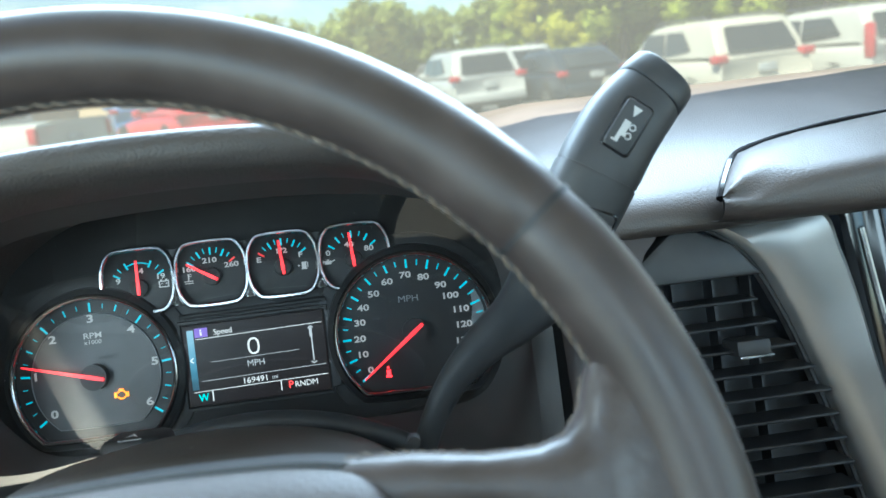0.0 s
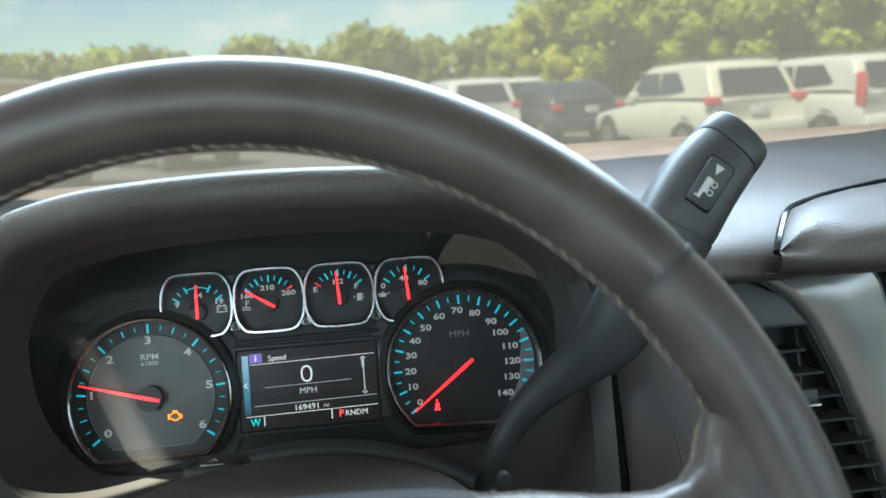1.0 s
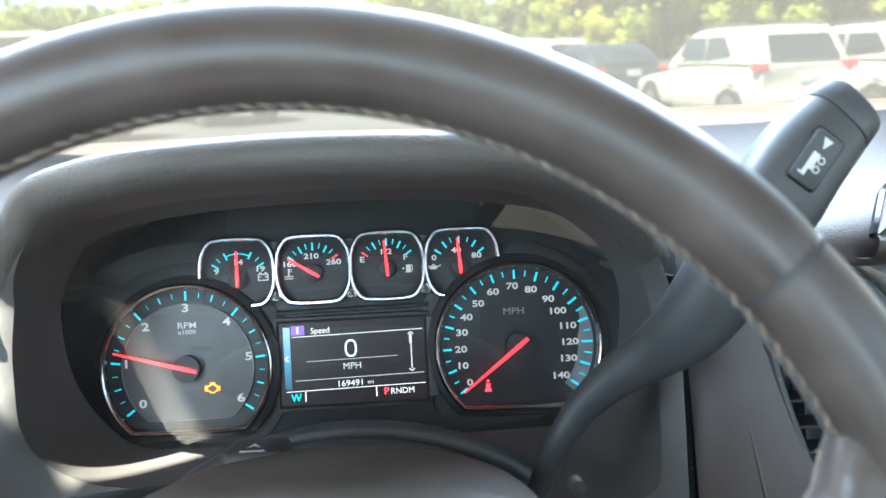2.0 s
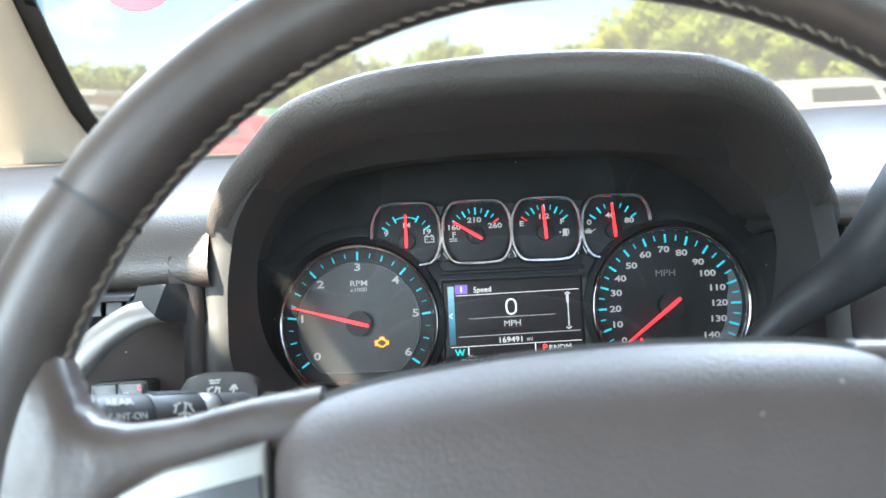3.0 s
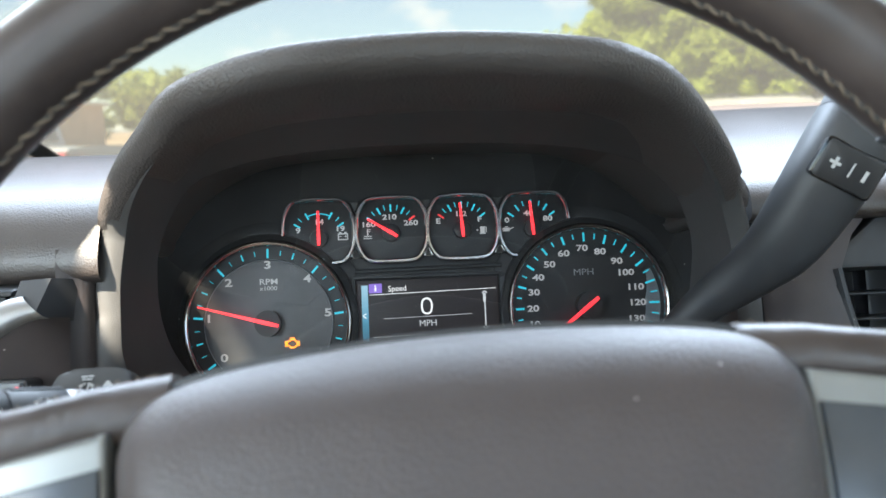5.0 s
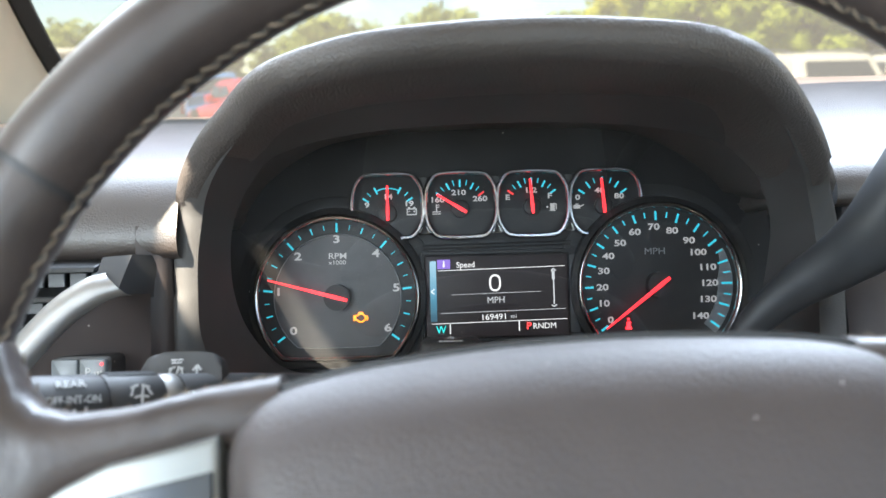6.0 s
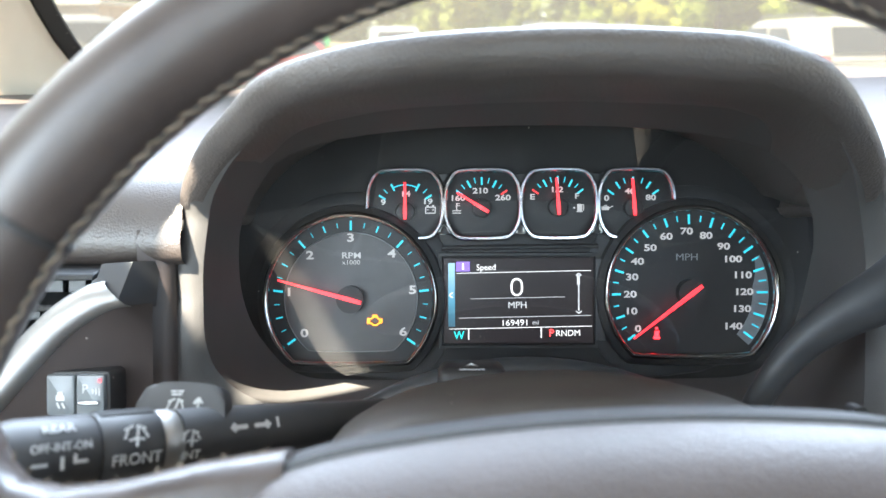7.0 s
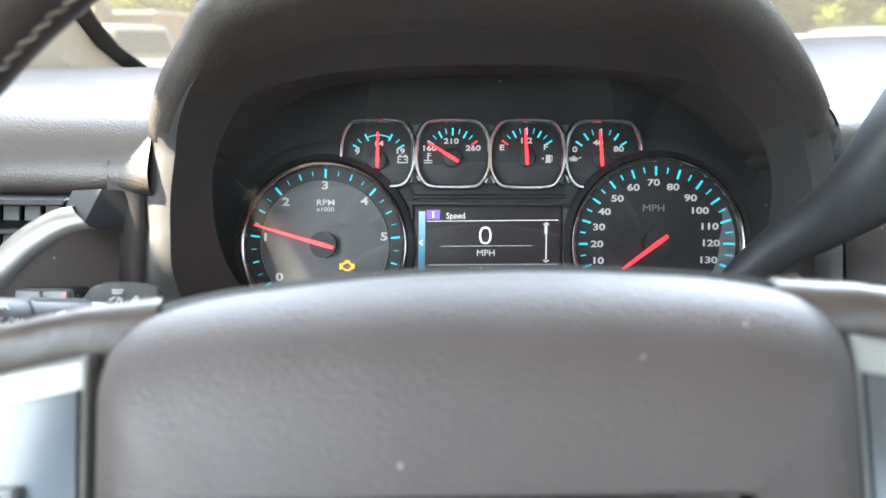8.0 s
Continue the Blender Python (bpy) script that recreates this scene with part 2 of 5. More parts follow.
cl_.new(c_tex.outputs["Fac"], c_amt.inputs["Value"])
cl_.new(c_amt.outputs["Result"], c_mix.inputs["Fac"])
cl_.new(c_src, c_mix.inputs[1])
cl_.new(c_df.outputs[0], c_mix.inputs[2])
cl_.new(c_mix.outputs[0], c_out.inputs["Surface"])

# ---- building helpers ----
# CF: the frame of the instrument face (x right, y forward, z up along the face), leaning back 13.7 degrees
CF = pose(0, 0, 1.3, -13.7)
OFF = {}


def thing(name, base, label, category, group="", kind="", at=CF):
    ob = new(name)
    ob.empty_display_size = 0.02
    ob.matrix_world = at @ Matrix.Translation(base)
    OFF[ob] = Vector(base)
    return tagged(ob, label, category, group, kind)


def finish(me, mat, smooth):
    me.materials.append(mat)
    if smooth:
        me.shade_smooth()
        me.set_sharp_from_angle(angle=radians(smooth))


def part(name, bm, material, parent, label="", smooth=40):
    """Links a bmesh (or a mesh) as one mesh object under a thing or a part."""
    if isinstance(bm, bpy.types.Mesh):
        me = bm
    else:
        me = bpy.data.meshes.new(name)
        bmesh.ops.recalc_face_normals(bm, faces=bm.faces)
        bm.to_mesh(me)
        bm.free()
    if not me.materials:
        finish(me, material, smooth)
    ob = new(name, me)
    ob.parent = parent
    ob.location = -OFF.get(parent, Vector())
    return tagged(ob, label)


def lone(name, bm, material, label, category, kind="", smooth=40, at=None):
    me = bpy.data.meshes.new(name)
    bmesh.ops.recalc_face_normals(bm, faces=bm.faces)
    bm.to_mesh(me)
    bm.free()
    finish(me, material, smooth)
    ob = new(name, me)
    if at is not None:
        ob.matrix_world = at
    return tagged(ob, label, category, "", kind)


def loft(rings, closed=True, cap=True, bm=None, loop=False):
    """A skin over rings of equal length; closed: each ring is a loop; loop: the last ring joins the first."""
    bm = bm or bmesh.new()
    rows = [[bm.verts.new(p) for p in r] for r in rings]
    n = len(rows[0])
    pairs = list(zip(rows, rows[1:])) + ([(rows[-1], rows[0])] if loop else [])
    for a, b in pairs:
        for i in range(n if closed else n - 1):
            j = (i + 1) % n
            bm.faces.new((a[i], a[j], b[j], b[i]))
    if cap and closed and not loop:
        bm.faces.new(rows[0])
        bm.faces.new(rows[-1][::-1])
    return bm


def curve(points, steps=8, closed=False):
    """A smooth line through points (Catmull-Rom)."""
    p = [Vector(q) for q in points]
    n, out = len(p), []
    for i in range(n if closed else n - 1):
        g = (lambda k: p[k % n]) if closed else (lambda k: p[min(max(k, 0), n - 1)])
        a, b, c, d = g(i - 1), g(i), g(i + 1), g(i + 2)
        for s in range(steps):
            t = s / steps
            out.append(0.5 * (2 * b + (c - a) * t + (2 * a - 5 * b + 4 * c - d) * t * t + (3 * b - a - 3 * c + d) * t ** 3))
    return out if closed else out + [p[-1]]


def rounded(points, rounds=3, closed=True):
    """Cuts the corners of a polygon (Chaikin)."""
    p = [Vector(q) for q in points]
    for _ in range(rounds):
        q = []
        for a, b in (zip(p, p[1:] + p[:1]) if closed else zip(p, p[1:])):
            q += [a * 0.75 + b * 0.25, a * 0.25 + b * 0.75]
        p = q if closed else [p[0]] + q + [p[-1]]
    return p


def rrect(x0, x1, z0, z1, r, n=4):
    """A rectangle with rounded corners."""
    out = []
    for cx, cz, a0 in ((x1 - r, z0 + r, -90), (x1 - r, z1 - r, 0), (x0 + r, z1 - r, 90), (x0 + r, z0 + r, 180)):
        out += [Vector((cx + r * math.cos(radians(a0 + 90 * k / n)), 0, cz + r * math.sin(radians(a0 + 90 * k / n)))) for k in range(n + 1)]
    return out


def tube(points, radius, sides=10, closed=False, flat=1.0, up=None, bm=None):
    """A tube along points. radius: one number or one for each point; flat: its height over its width; up: the height's direction."""
    p = [Vector(q) for q in points]
    n = len(p)
    rad = radius if isinstance(radius, (list, tuple)) else [radius] * n
    rings, last = [], None
    for i in range(n):
        t = (p[(i + 1) % n] - p[i - 1]) if closed else (p[min(i + 1, n - 1)] - p[max(i - 1, 0)])
        t.normalize()
        ref = Vector(up) if up else (last or Vector((0.13, 0.21, 0.97)))
        u = (ref - t * ref.dot(t)).normalized()
        last = u
        v = t.cross(u)
        rings.append([p[i] + rad[i] * (v * math.cos(a) + u * flat * math.sin(a)) for a in (2 * math.pi * k / sides for k in range(sides))])
    return loft(rings, cap=not closed, bm=bm, loop=closed)


def prism(outline, y0, y1, bevel=0.0, segments=2, bm=None):
    """A plate: an outline of (x, z) from y0 (the face towards the driver) to y1."""
    own = bmesh.new()
    a = [own.verts.new((p[0], y0, p[-1])) for p in outline]
    b = [own.verts.new((p[0], y1, p[-1])) for p in outline]
    n = len(a)
    front = own.faces.new(a)
    own.faces.new(b[::-1])
    for i in range(n):
        own.faces.new((a[i], b[i], b[(i + 1) % n], a[(i + 1) % n]))
    if bevel:
        bmesh.ops.bevel(own, geom=list(front.edges), offset=bevel, segments=segments, affect="EDGES", profile=0.5)
    if bm is None:
        return own
    me = bpy.data.meshes.new("joined")
    own.to_mesh(me)
    own.free()
    bm.from_mesh(me)
    bpy.data.meshes.remove(me)
    return bm


def block(x0, x1, y0, y1, z0, z1, bevel=0.0, segments=2, turn=None):
    bm = bmesh.new()
    bmesh.ops.create_cube(bm, size=1)
    bmesh.ops.scale(bm, vec=(x1 - x0, y1 - y0, z1 - z0), verts=bm.verts)
    if bevel:
        bmesh.ops.bevel(bm, geom=list(bm.edges), offset=bevel, segments=segments, affect="EDGES", profile=0.5)
    if turn is not None:
        bmesh.ops.transform(bm, matrix=turn, verts=bm.verts)
    bmesh.ops.translate(bm, vec=((x0 + x1) / 2, (y0 + y1) / 2, (z0 + z1) / 2), verts=bm.verts)
    return bm


def disc(cx, cz, r, y0, y1, bevel=0.0, n=40):
    return prism([(cx + r * math.cos(2 * math.pi * k / n), cz + r * math.sin(2 * math.pi * k / n)) for k in range(n)], y0, y1, bevel)


def bars(rects, y, depth=0.0003):
    """Flat bars (x, z, width, height, turn in degrees) joined into one print."""
    bm = bmesh.new()
    for x, z, w, h, *turn in rects:
        a = radians(turn[0]) if turn else 0
        c, s = math.cos(a), math.sin(a)
        q = [(x + c * dx - s * dz, z + s * dx + c * dz) for dx, dz in ((-w / 2, -h / 2), (w / 2, -h / 2), (w / 2, h / 2), (-w / 2, h / 2))]
        prism(q, y, y + depth, bm=bm)
    return bm


def words(text, x, y, z, size, wide=1.0, bold=0.0, depth=0.00015, turn=None):
    """The mesh of a line of text, centred at (x, z), in the plane y, facing the driver."""
    cu = bpy.data.curves.new("text", "FONT")
    cu.body, cu.size, cu.extrude, cu.offset = text, size, depth, bold
    cu.align_x, cu.align_y, cu.resolution_u = "CENTER", "CENTER", 3
    ob = new("text", cu)
    me = bpy.data.meshes.new_from_object(ob)
    bpy.data.objects.remove(ob)
    bpy.data.curves.remove(cu)
    me.transform(Matrix.Translation((x, y, z)) @ (turn or Matrix.Identity(4)) @ pose(0, 0, 0, 90) @ Matrix.Diagonal((wide, 1, 1, 1)))
    me.materials.clear()
    return me


MM = 0.001


# ---- instrument cluster ----
def tick_bm(cx, cz, deg, r0, r1, width, y):
    a = radians(deg)
    s, c = math.sin(a), math.cos(a)
    r, h = (r0 + r1) / 2, (r1 - r0)
    return bars([(cx + s * r, cz + c * r, width, h, -deg)], y)


def needle_bm(cx, cz, deg, tail, tip, w0, w1, y):
    a = radians(deg)
    u, v = Vector((math.sin(a), math.cos(a))), Vector((math.cos(a), -math.sin(a)))
    c = Vector((cx, cz))
    out = [c - u * tail - v * w0 * 0.8, c - u * tail + v * w0 * 0.8, c + v * w0, c + u * tip * 0.45 + v * (w0 * 0.72), c + u * tip + v * w1,
           c + u * tip - v * w1, c + u * tip * 0.45 - v * (w0 * 0.72), c - v * w0]
    return prism([(p.x, p.y) for p in out], y, y + 0.0012, 0.0003, 1)


def dial_outline(cx, cz, r, flat, n=64, soft=2):
    """A circle with its foot cut off level at flat below the centre, the corners eased."""
    a = math.acos(flat / r)
    pts = [(cx + r * math.sin(t), 0, cz - r * math.cos(t)) for t in (a + (2 * math.pi - 2 * a) * k / n for k in range(n + 1))]
    return rounded(pts, soft)


cluster = thing("instrument_cluster", (0, 0.02, -0.06), "black car instrument cluster with two large dials and four small gauges", "instruments")
part("face_panel", prism(rounded([(-0.185, 0, -0.062), (0.185, 0, -0.062), (0.185, 0, 0.07), (0.14, 0, 0.118), (-0.14, 0, 0.118), (-0.185, 0, 0.07)], 2), 0.004, 0.02, 0.002), M_BLACK, cluster)


def big_dial(name, cx, cz, flat, label):
    d = part(name, prism(dial_outline(cx, cz, 0.0515, flat), 0.0, 0.0035, 0.0004), M_DIAL, cluster, label)
    bezel = tube([p + Vector((0, -0.0035, 0)) for p in dial_outline(cx, cz, 0.0530, flat + 0.0012)], 0.0021, 12, True, 1.7, (0, 1, 0))
    part("bezel", bezel, M_CHROME, d, "bright chrome bezel")
    shroud = [[p + Vector((0, -0.0065, 0)) for p in dial_outline(cx, cz, 0.0548, flat + 0.003)], [p + Vector((0, -0.0035, 0)) for p in dial_outline(cx, cz, 0.0585, flat + 0.006)],
              [p + Vector((0, 0.0045, 0)) for p in dial_outline(cx, cz, 0.0600, flat + 0.008)]]
    part("shroud", loft(shroud, cap=False), M_BLACK, d)
    step = [[p + Vector((0, y, 0)) for p in dial_outline(cx, cz, r, flat + 0.008)] for r, y in ((0.0590, 0.0020), (0.0665, 0.0020), (0.0672, 0.0024), (0.0675, 0.0045))]
    part("mask_step", loft(step, cap=False), M_BLACK, d)
    part("hub", disc(cx, cz, 0.0085, -0.0075, 0.0, 0.0012), M_DIAL, d)
    return d


TX, TZ = -105.2 * MM, -6.3 * MM
tach = big_dial("tachometer", TX, TZ, 0.0390, "tachometer with a grey centre plate and cyan ticks")
part("centre_plate", prism(dial_outline(TX, TZ, 0.0418, 0.0330), -0.0012, 0.0, 0.0006), M_PLATE, tach)
part("plate_rim", tube([p + Vector((0, -0.0011, 0)) for p in dial_outline(TX, TZ, 0.0418, 0.0330)], 0.0004, 6, True), M_BAND, tach)
for k in range(25):
    deg = -125.5 + 251 * k / 24
    major = k % 4 == 0
    r0, r1, wd = (0.0432, 0.0492, 0.0013) if major else ((0.0446, 0.0488, 0.0009) if k % 2 == 0 else (0.0452, 0.0484, 0.0005))
    part("tick", tick_bm(TX, TZ, deg, r0, r1, wd, -0.0004), M_CYAN, tach)
for s, x, z in (("0", -134.5, -27.8), ("1", -144.0, -1.9), ("2", -130.8, 21.1), ("3", -105.2, 32.0), ("4", -79.4, 22.0), ("5", -66.4, -0.9), ("6", -72.5, -27.1)):
    part("numeral", words(s, x * MM, -0.0016, z * MM, 0.0072, 1.4, 0.00018), M_NUM, tach)
part("lettering", words("RPM", -104.7 * MM, -0.0016, 20.9 * MM, 0.0054, 1.22, 0.00003), M_NUM, tach)
part("lettering", words("x1000", -104.9 * MM, -0.0016, 16.6 * MM, 0.0040, 1.15), M_NUM, tach)
part("unlit_lamp", words("BRAKE", -96.0 * MM, -0.0015, 5.6 * MM, 0.0040, 1.1, 0.00008), M_FAINT, tach)
part("needle", needle_bm(TX, TZ, -74.5, 0.0072, 0.0462, 0.0013, 0.0005, -0.0090), M_RED, tach, "red lit needle")


def engine_icon(x, z, s, y):
    loop = [(-1, 0.45), (-0.55, 0.45), (-0.35, 0.75), (0.45, 0.75), (0.62, 0.4), (0.9, 0.4), (0.9, -0.45), (0.62, -0.45), (0.4, -0.75), (-0.35, -0.75), (-0.6, -0.4), (-1, -0.4)]
    bm = tube([(x + a * s, y, z + b * s) for a, b in loop], 0.00038, 6, True)
    return bars_into(bm, [(x - 1.3 * s, z, 0.0007, 1.1 * s), (x, z + 1.05 * s, 0.9 * s, 0.0006), (x + 1.25 * s, z, 0.0006, 0.9 * s)], y)


def bars_into(bm, rects, y):
    me = bpy.data.meshes.new("joined")
    b2 = bars(rects, y)
    b2.to_mesh(me)
    b2.free()
    bm.from_mesh(me)
    bpy.data.meshes.remove(me)
    return bm


part("engine_lamp", engine_icon(-90.2 * MM, -20.1 * MM, 0.0034, -0.0018), M_AMBER, tach, "lit amber engine warning lamp")

SX, SZ = 107.3 * MM, -3.0 * MM
speedo = big_dial("speedometer", SX, SZ, 0.0382, "black speedometer marked to 140 MPH")
band = []
for k in range(25):
    a = radians(62 + 70 * k / 24)
    grow = 0.0035 + 0.0065 * min(1, k / 8)
    band.append([(SX + r * math.sin(a), yy, SZ + r * math.cos(a)) for r, yy in ((0.0495 - grow, -0.0003), (0.0495, -0.0003), (0.0495, 0.0), (0.0495 - grow, 0.0))])
part("silver_band", loft(band), M_BAND, speedo)
for k in range(29):
    deg = -127 + 254 * k / 28 - 0.6
    major = k % 2 == 0
    grow = min(max((k - 12) / 8, 0), 1) * 0.0012
    r0, r1, wd = (0.0432 - grow, 0.0488, 0.0013) if major else (0.0450 - grow, 0.0484, 0.0008)
    part("tick", tick_bm(SX, SZ, deg, r0, r1, wd, -0.0007), M_CYAN, speedo)
for s, x, z in (("0", 74.8, -25.8), ("10", 70.5, -14.8), ("20", 70.0, -4.2), ("30", 71.1, 6.6), ("40", 74.6, 16.4), ("50", 82.6, 24.9), ("60", 92.6, 32.0), ("70", 105.3, 35.2),
                ("80", 117.5, 32.4), ("90", 128.5, 25.6), ("100", 134.0, 17.6), ("110", 140.1, 7.6), ("120", 141.0, -2.9), ("130", 139.6, -13.6), ("140", 134.2, -24.5)):
    part("numeral", words(s, x * MM, -0.0008, z * MM, 0.0058, 1.38, 0.00014), M_NUM, speedo)
part("lettering", words("MPH", 105.5 * MM, -0.0008, 19.0 * MM, 0.0062, 1.15), surface("dim lettering", (0.28, 0.28, 0.29), 0.5), speedo)
part("needle", needle_bm(SX, SZ, -127.4, 0.0072, 0.0462, 0.0013, 0.0005, -0.0090), M_RED, speedo, "red lit needle resting at zero")
bx, bz = 86.5 * MM, -28.4 * MM
belt = tube([(bx - 0.0016, -0.001, bz - 0.003), (bx + 0.0014, -0.001, bz + 0.0012)], 0.0005, 6)
belt = bars_into(belt, [(bx, bz + 0.0030, 0.0015, 0.0014), (bx, bz - 0.0004, 0.0026, 0.0034), (bx, bz - 0.0030, 0.0040, 0.0014)], -0.001)
part("seat_belt_lamp", belt, M_REDLAMP, speedo, "lit red seat belt lamp")


def gauge(name, cx, px, pz, deg, ticks, texts, icon, label, cut=0):
    half = [(-13, 21.4), (13, 21.4), (18.5, 19), (23.5, 9.5), (23.5, -9.5), (18.5, -19), (13, -21.4), (-13, -21.4), (-18.5, -19), (-23.5, -9.5), (-23.5, 9.5), (-18.5, 19)]
    loop = rounded([((cx + a) * MM, 0, (52.9 + b) * MM) for a, b in half], 2)
    g = part(name, prism(loop, 0.0005, 0.0035, 0.0004), M_DIAL, cluster, label)
    rim = [p + Vector((0, -0.0028, 0)) for p in loop]
    if cut:   # the frame ends where the big dial overlaps it
        c = Vector(((TX if cut < 0 else SX), (TZ if cut < 0 else SZ)))
        keep = [p for p in rim if (Vector((p.x, p.z)) - c).length > 0.0560]
        start = max(range(len(keep)), key=lambda i: (keep[i] - keep[i - 1]).length)
        keep = keep[start:] + keep[:start]
        part("frame", tube(keep, 0.0019, 10, False, 1.5, (0, 1, 0)), M_CHROME, g, "chrome frame")
    else:
        part("frame", tube(rim, 0.0019, 10, True, 1.5, (0, 1, 0)), M_CHROME, g, "chrome frame")
    for d, ln, wd, red in ticks:
        part("tick", tick_bm(px * MM, pz * MM, d, 0.0195 - ln, 0.0195, wd, 0.0001), M_REDTICK if red else M_CYAN, g)
    if name == "battery_gauge":
        part("tick_arc", tube([(px * MM + 0.0168 * math.sin(radians(-27 + 5.4 * k)), 0.0001, pz * MM + 0.0168 * math.cos(radians(-27 + 5.4 * k))) for k in range(11)], 0.0004, 5), M_CYAN, g)
    for s, x, z in texts:
        part("numeral", words(s, x * MM, 0.0001, z * MM, 0.0048, 1.35, 0.00012), M_NUM, g)
    part("icon", bars([((a + cx) * MM, b * MM, w * MM, h * MM, *t) for a, b, w, h, *t in icon], 0.0001), M_NUM, g)
    part("hub", disc(px * MM, pz * MM, 0.0060, -0.0035, 0.0005, 0.0008, 28), M_DIAL, g)
    part("needle", needle_bm(px * MM, pz * MM, deg, 0.0048, 0.0182, 0.0011, 0.0007, -0.0048), M_RED, g, "red lit needle")
    return g


B, S_ = (0.0048, 0.0011), (0.0034, 0.0006)
gauge("battery_gauge", -71, -70.9, 48.4, 0, [(-58, *B, 0), (-44, *S_, 0), (-27, *B, 0), (27, *B, 0), (44, *S_, 0), (58, *B, 0)], [("9", -84.7, 54.2), ("14", -70.8, 59.5), ("19", -56.9, 54.6)],
      [(15.9, 51.2, 6.4, 0.7), (15.9, 47.4, 6.4, 0.7), (12.9, 49.3, 0.7, 4), (18.9, 49.3, 0.7, 4), (14.2, 52, 1.4, 0.9), (17.6, 52, 1.4, 0.9), (14.2, 49.5, 1.4, 0.4), (17.6, 49.5, 1.4, 0.4), (17.6, 49.5, 0.4, 1.4)],
      "small battery voltage gauge, needle upright", -1)
gauge("temperature_gauge", -22.4, -22.8, 50.4, -58, [(-55, *B, 0), (-41, *S_, 0), (-28, *B, 0), (-14, *S_, 0), (0, *B, 0), (14, *S_, 0), (28, *B, 0), (41, *S_, 0), (55, *B, 1)],
      [("160", -38.0, 56.6), ("210", -23.7, 61.2), ("260", -9.5, 56.8)], [(-16.2, 51.5, 0.8, 4.5), (-15, 53.3, 1.6, 0.5), (-15, 52, 1.6, 0.5), (-16.2, 48.8, 5.6, 0.6), (-16.2, 47.4, 5.6, 0.6)],
      "small coolant temperature gauge, needle low")
gauge("fuel_gauge", 25, 24.9, 50.8, -4, [(-55, *B, 1), (-41, *S_, 0), (-28, *B, 0), (-14, *S_, 0), (0, *B, 0), (14, *S_, 0), (28, *B, 0), (41, *S_, 0), (55, *B, 0)],
      [("E", 8.9, 57.2), ("1/2", 24.3, 61.7), ("F", 36.9, 57.6)], [(13.6, 50.4, 3, 4.6), (13.6, 48, 4, 0.6), (16, 50.4, 0.6, 3.4), (15.6, 52.3, 1.2, 0.5), (10.2, 50.4, 1.1, 1.1, 45)],
      "small fuel gauge, needle near half")
gauge("oil_gauge", 73.3, 72.2, 50.2, -4, [(-55, *B, 0), (-34, *B, 0), (-18, *S_, 0), (0, *B, 0), (18, *S_, 0), (34, *B, 0), (55, *B, 0)], [("0", 55.5, 56.2), ("40", 70.2, 60.5), ("80", 83.2, 56.5)],
      [(-18.5, 50, 4.4, 2.4), (-18.5, 51.8, 2, 0.6), (-15, 50.8, 3, 0.6, 25), (-21.6, 50.6, 1.2, 1.6)], "small oil pressure gauge, needle at half", 1)

for wx in (-46.7, 1.3, 49.15):
    for up in (1, -1):
        tip, wide = (52.9 + up * 12.0) * MM, (52.9 + up * 19.5) * MM
        web = prism([(wx * MM, tip), (wx * MM + 0.0042, wide), (wx * MM, wide - up * 0.0012), (wx * MM - 0.0042, wide)][::up], -0.0030, 0.0030, 0.0006)
        part("frame_web", web, M_CHROME if up < 0 else M_BLACK, cluster)

screen = part("display", prism([(-0.0470, -0.0345), (0.0470, -0.0345), (0.0470, 0.0190), (-0.0470, 0.0190)], -0.0002, 0.0035, 0.0004), M_LCD, cluster, "lit trip computer display showing zero MPH")
part("display_frame", loft([[Vector((sx * (0.0475 + o), y, cz + sz * (0.0275 + o))) for sx, sz in ((-1, -1), (1, -1), (1, 1), (-1, 1))] for o, y, cz in ((0, 0.0, -0.0078), (0.0006, -0.0008, -0.0078), (0.0024, -0.0008, -0.0078), (0.003, 0.004, -0.0078))], cap=False), M_DIAL, screen)
DY = -0.0006
part("header_line", bars([(3.4 * MM, 10.3 * MM, 84.2 * MM, 0.4 * MM, 1.0)], DY), M_LCDW, screen)
part("divider", bars([(-0.6 * MM, -6.0 * MM, 59 * MM, 0.3 * MM, 1.0), (4 * MM, -17.9 * MM, 83 * MM, 0.35 * MM, 1.0)], DY), M_LCDG, screen)
part("footer_line", bars([(1.2 * MM, -24.7 * MM, 89.6 * MM, 0.42 * MM, 1.0), (-31.4 * MM, -29.0 * MM, 0.7 * MM, 6.4 * MM), (14.2 * MM, -28.0 * MM, 0.7 * MM, 6.4 * MM)], DY), M_LCDW, screen)
part("side_tab", bars([(-42.0 * MM, -4.0 * MM, 4.2 * MM, 40 * MM)], DY), M_LCDB, screen)
part("tab_arrow", bars([(-42.4 * MM, -3.3 * MM, 2.6 * MM, 0.8 * MM, 35), (-42.4 * MM, -5.0 * MM, 2.6 * MM, 0.8 * MM, -35)], DY - 0.0004), M_LCDW, screen)
part("info_badge", bars([(-34.8 * MM, 13.8 * MM, 8.6 * MM, 6.2 * MM)], DY), M_LCDP, screen)
part("info_sign", bars([(-34.8 * MM, 13.2 * MM, 1.1 * MM, 2.6 * MM), (-34.8 * MM, 15.4 * MM, 1.1 * MM, 0.9 * MM)], DY - 0.0004), M_LCDW, screen)
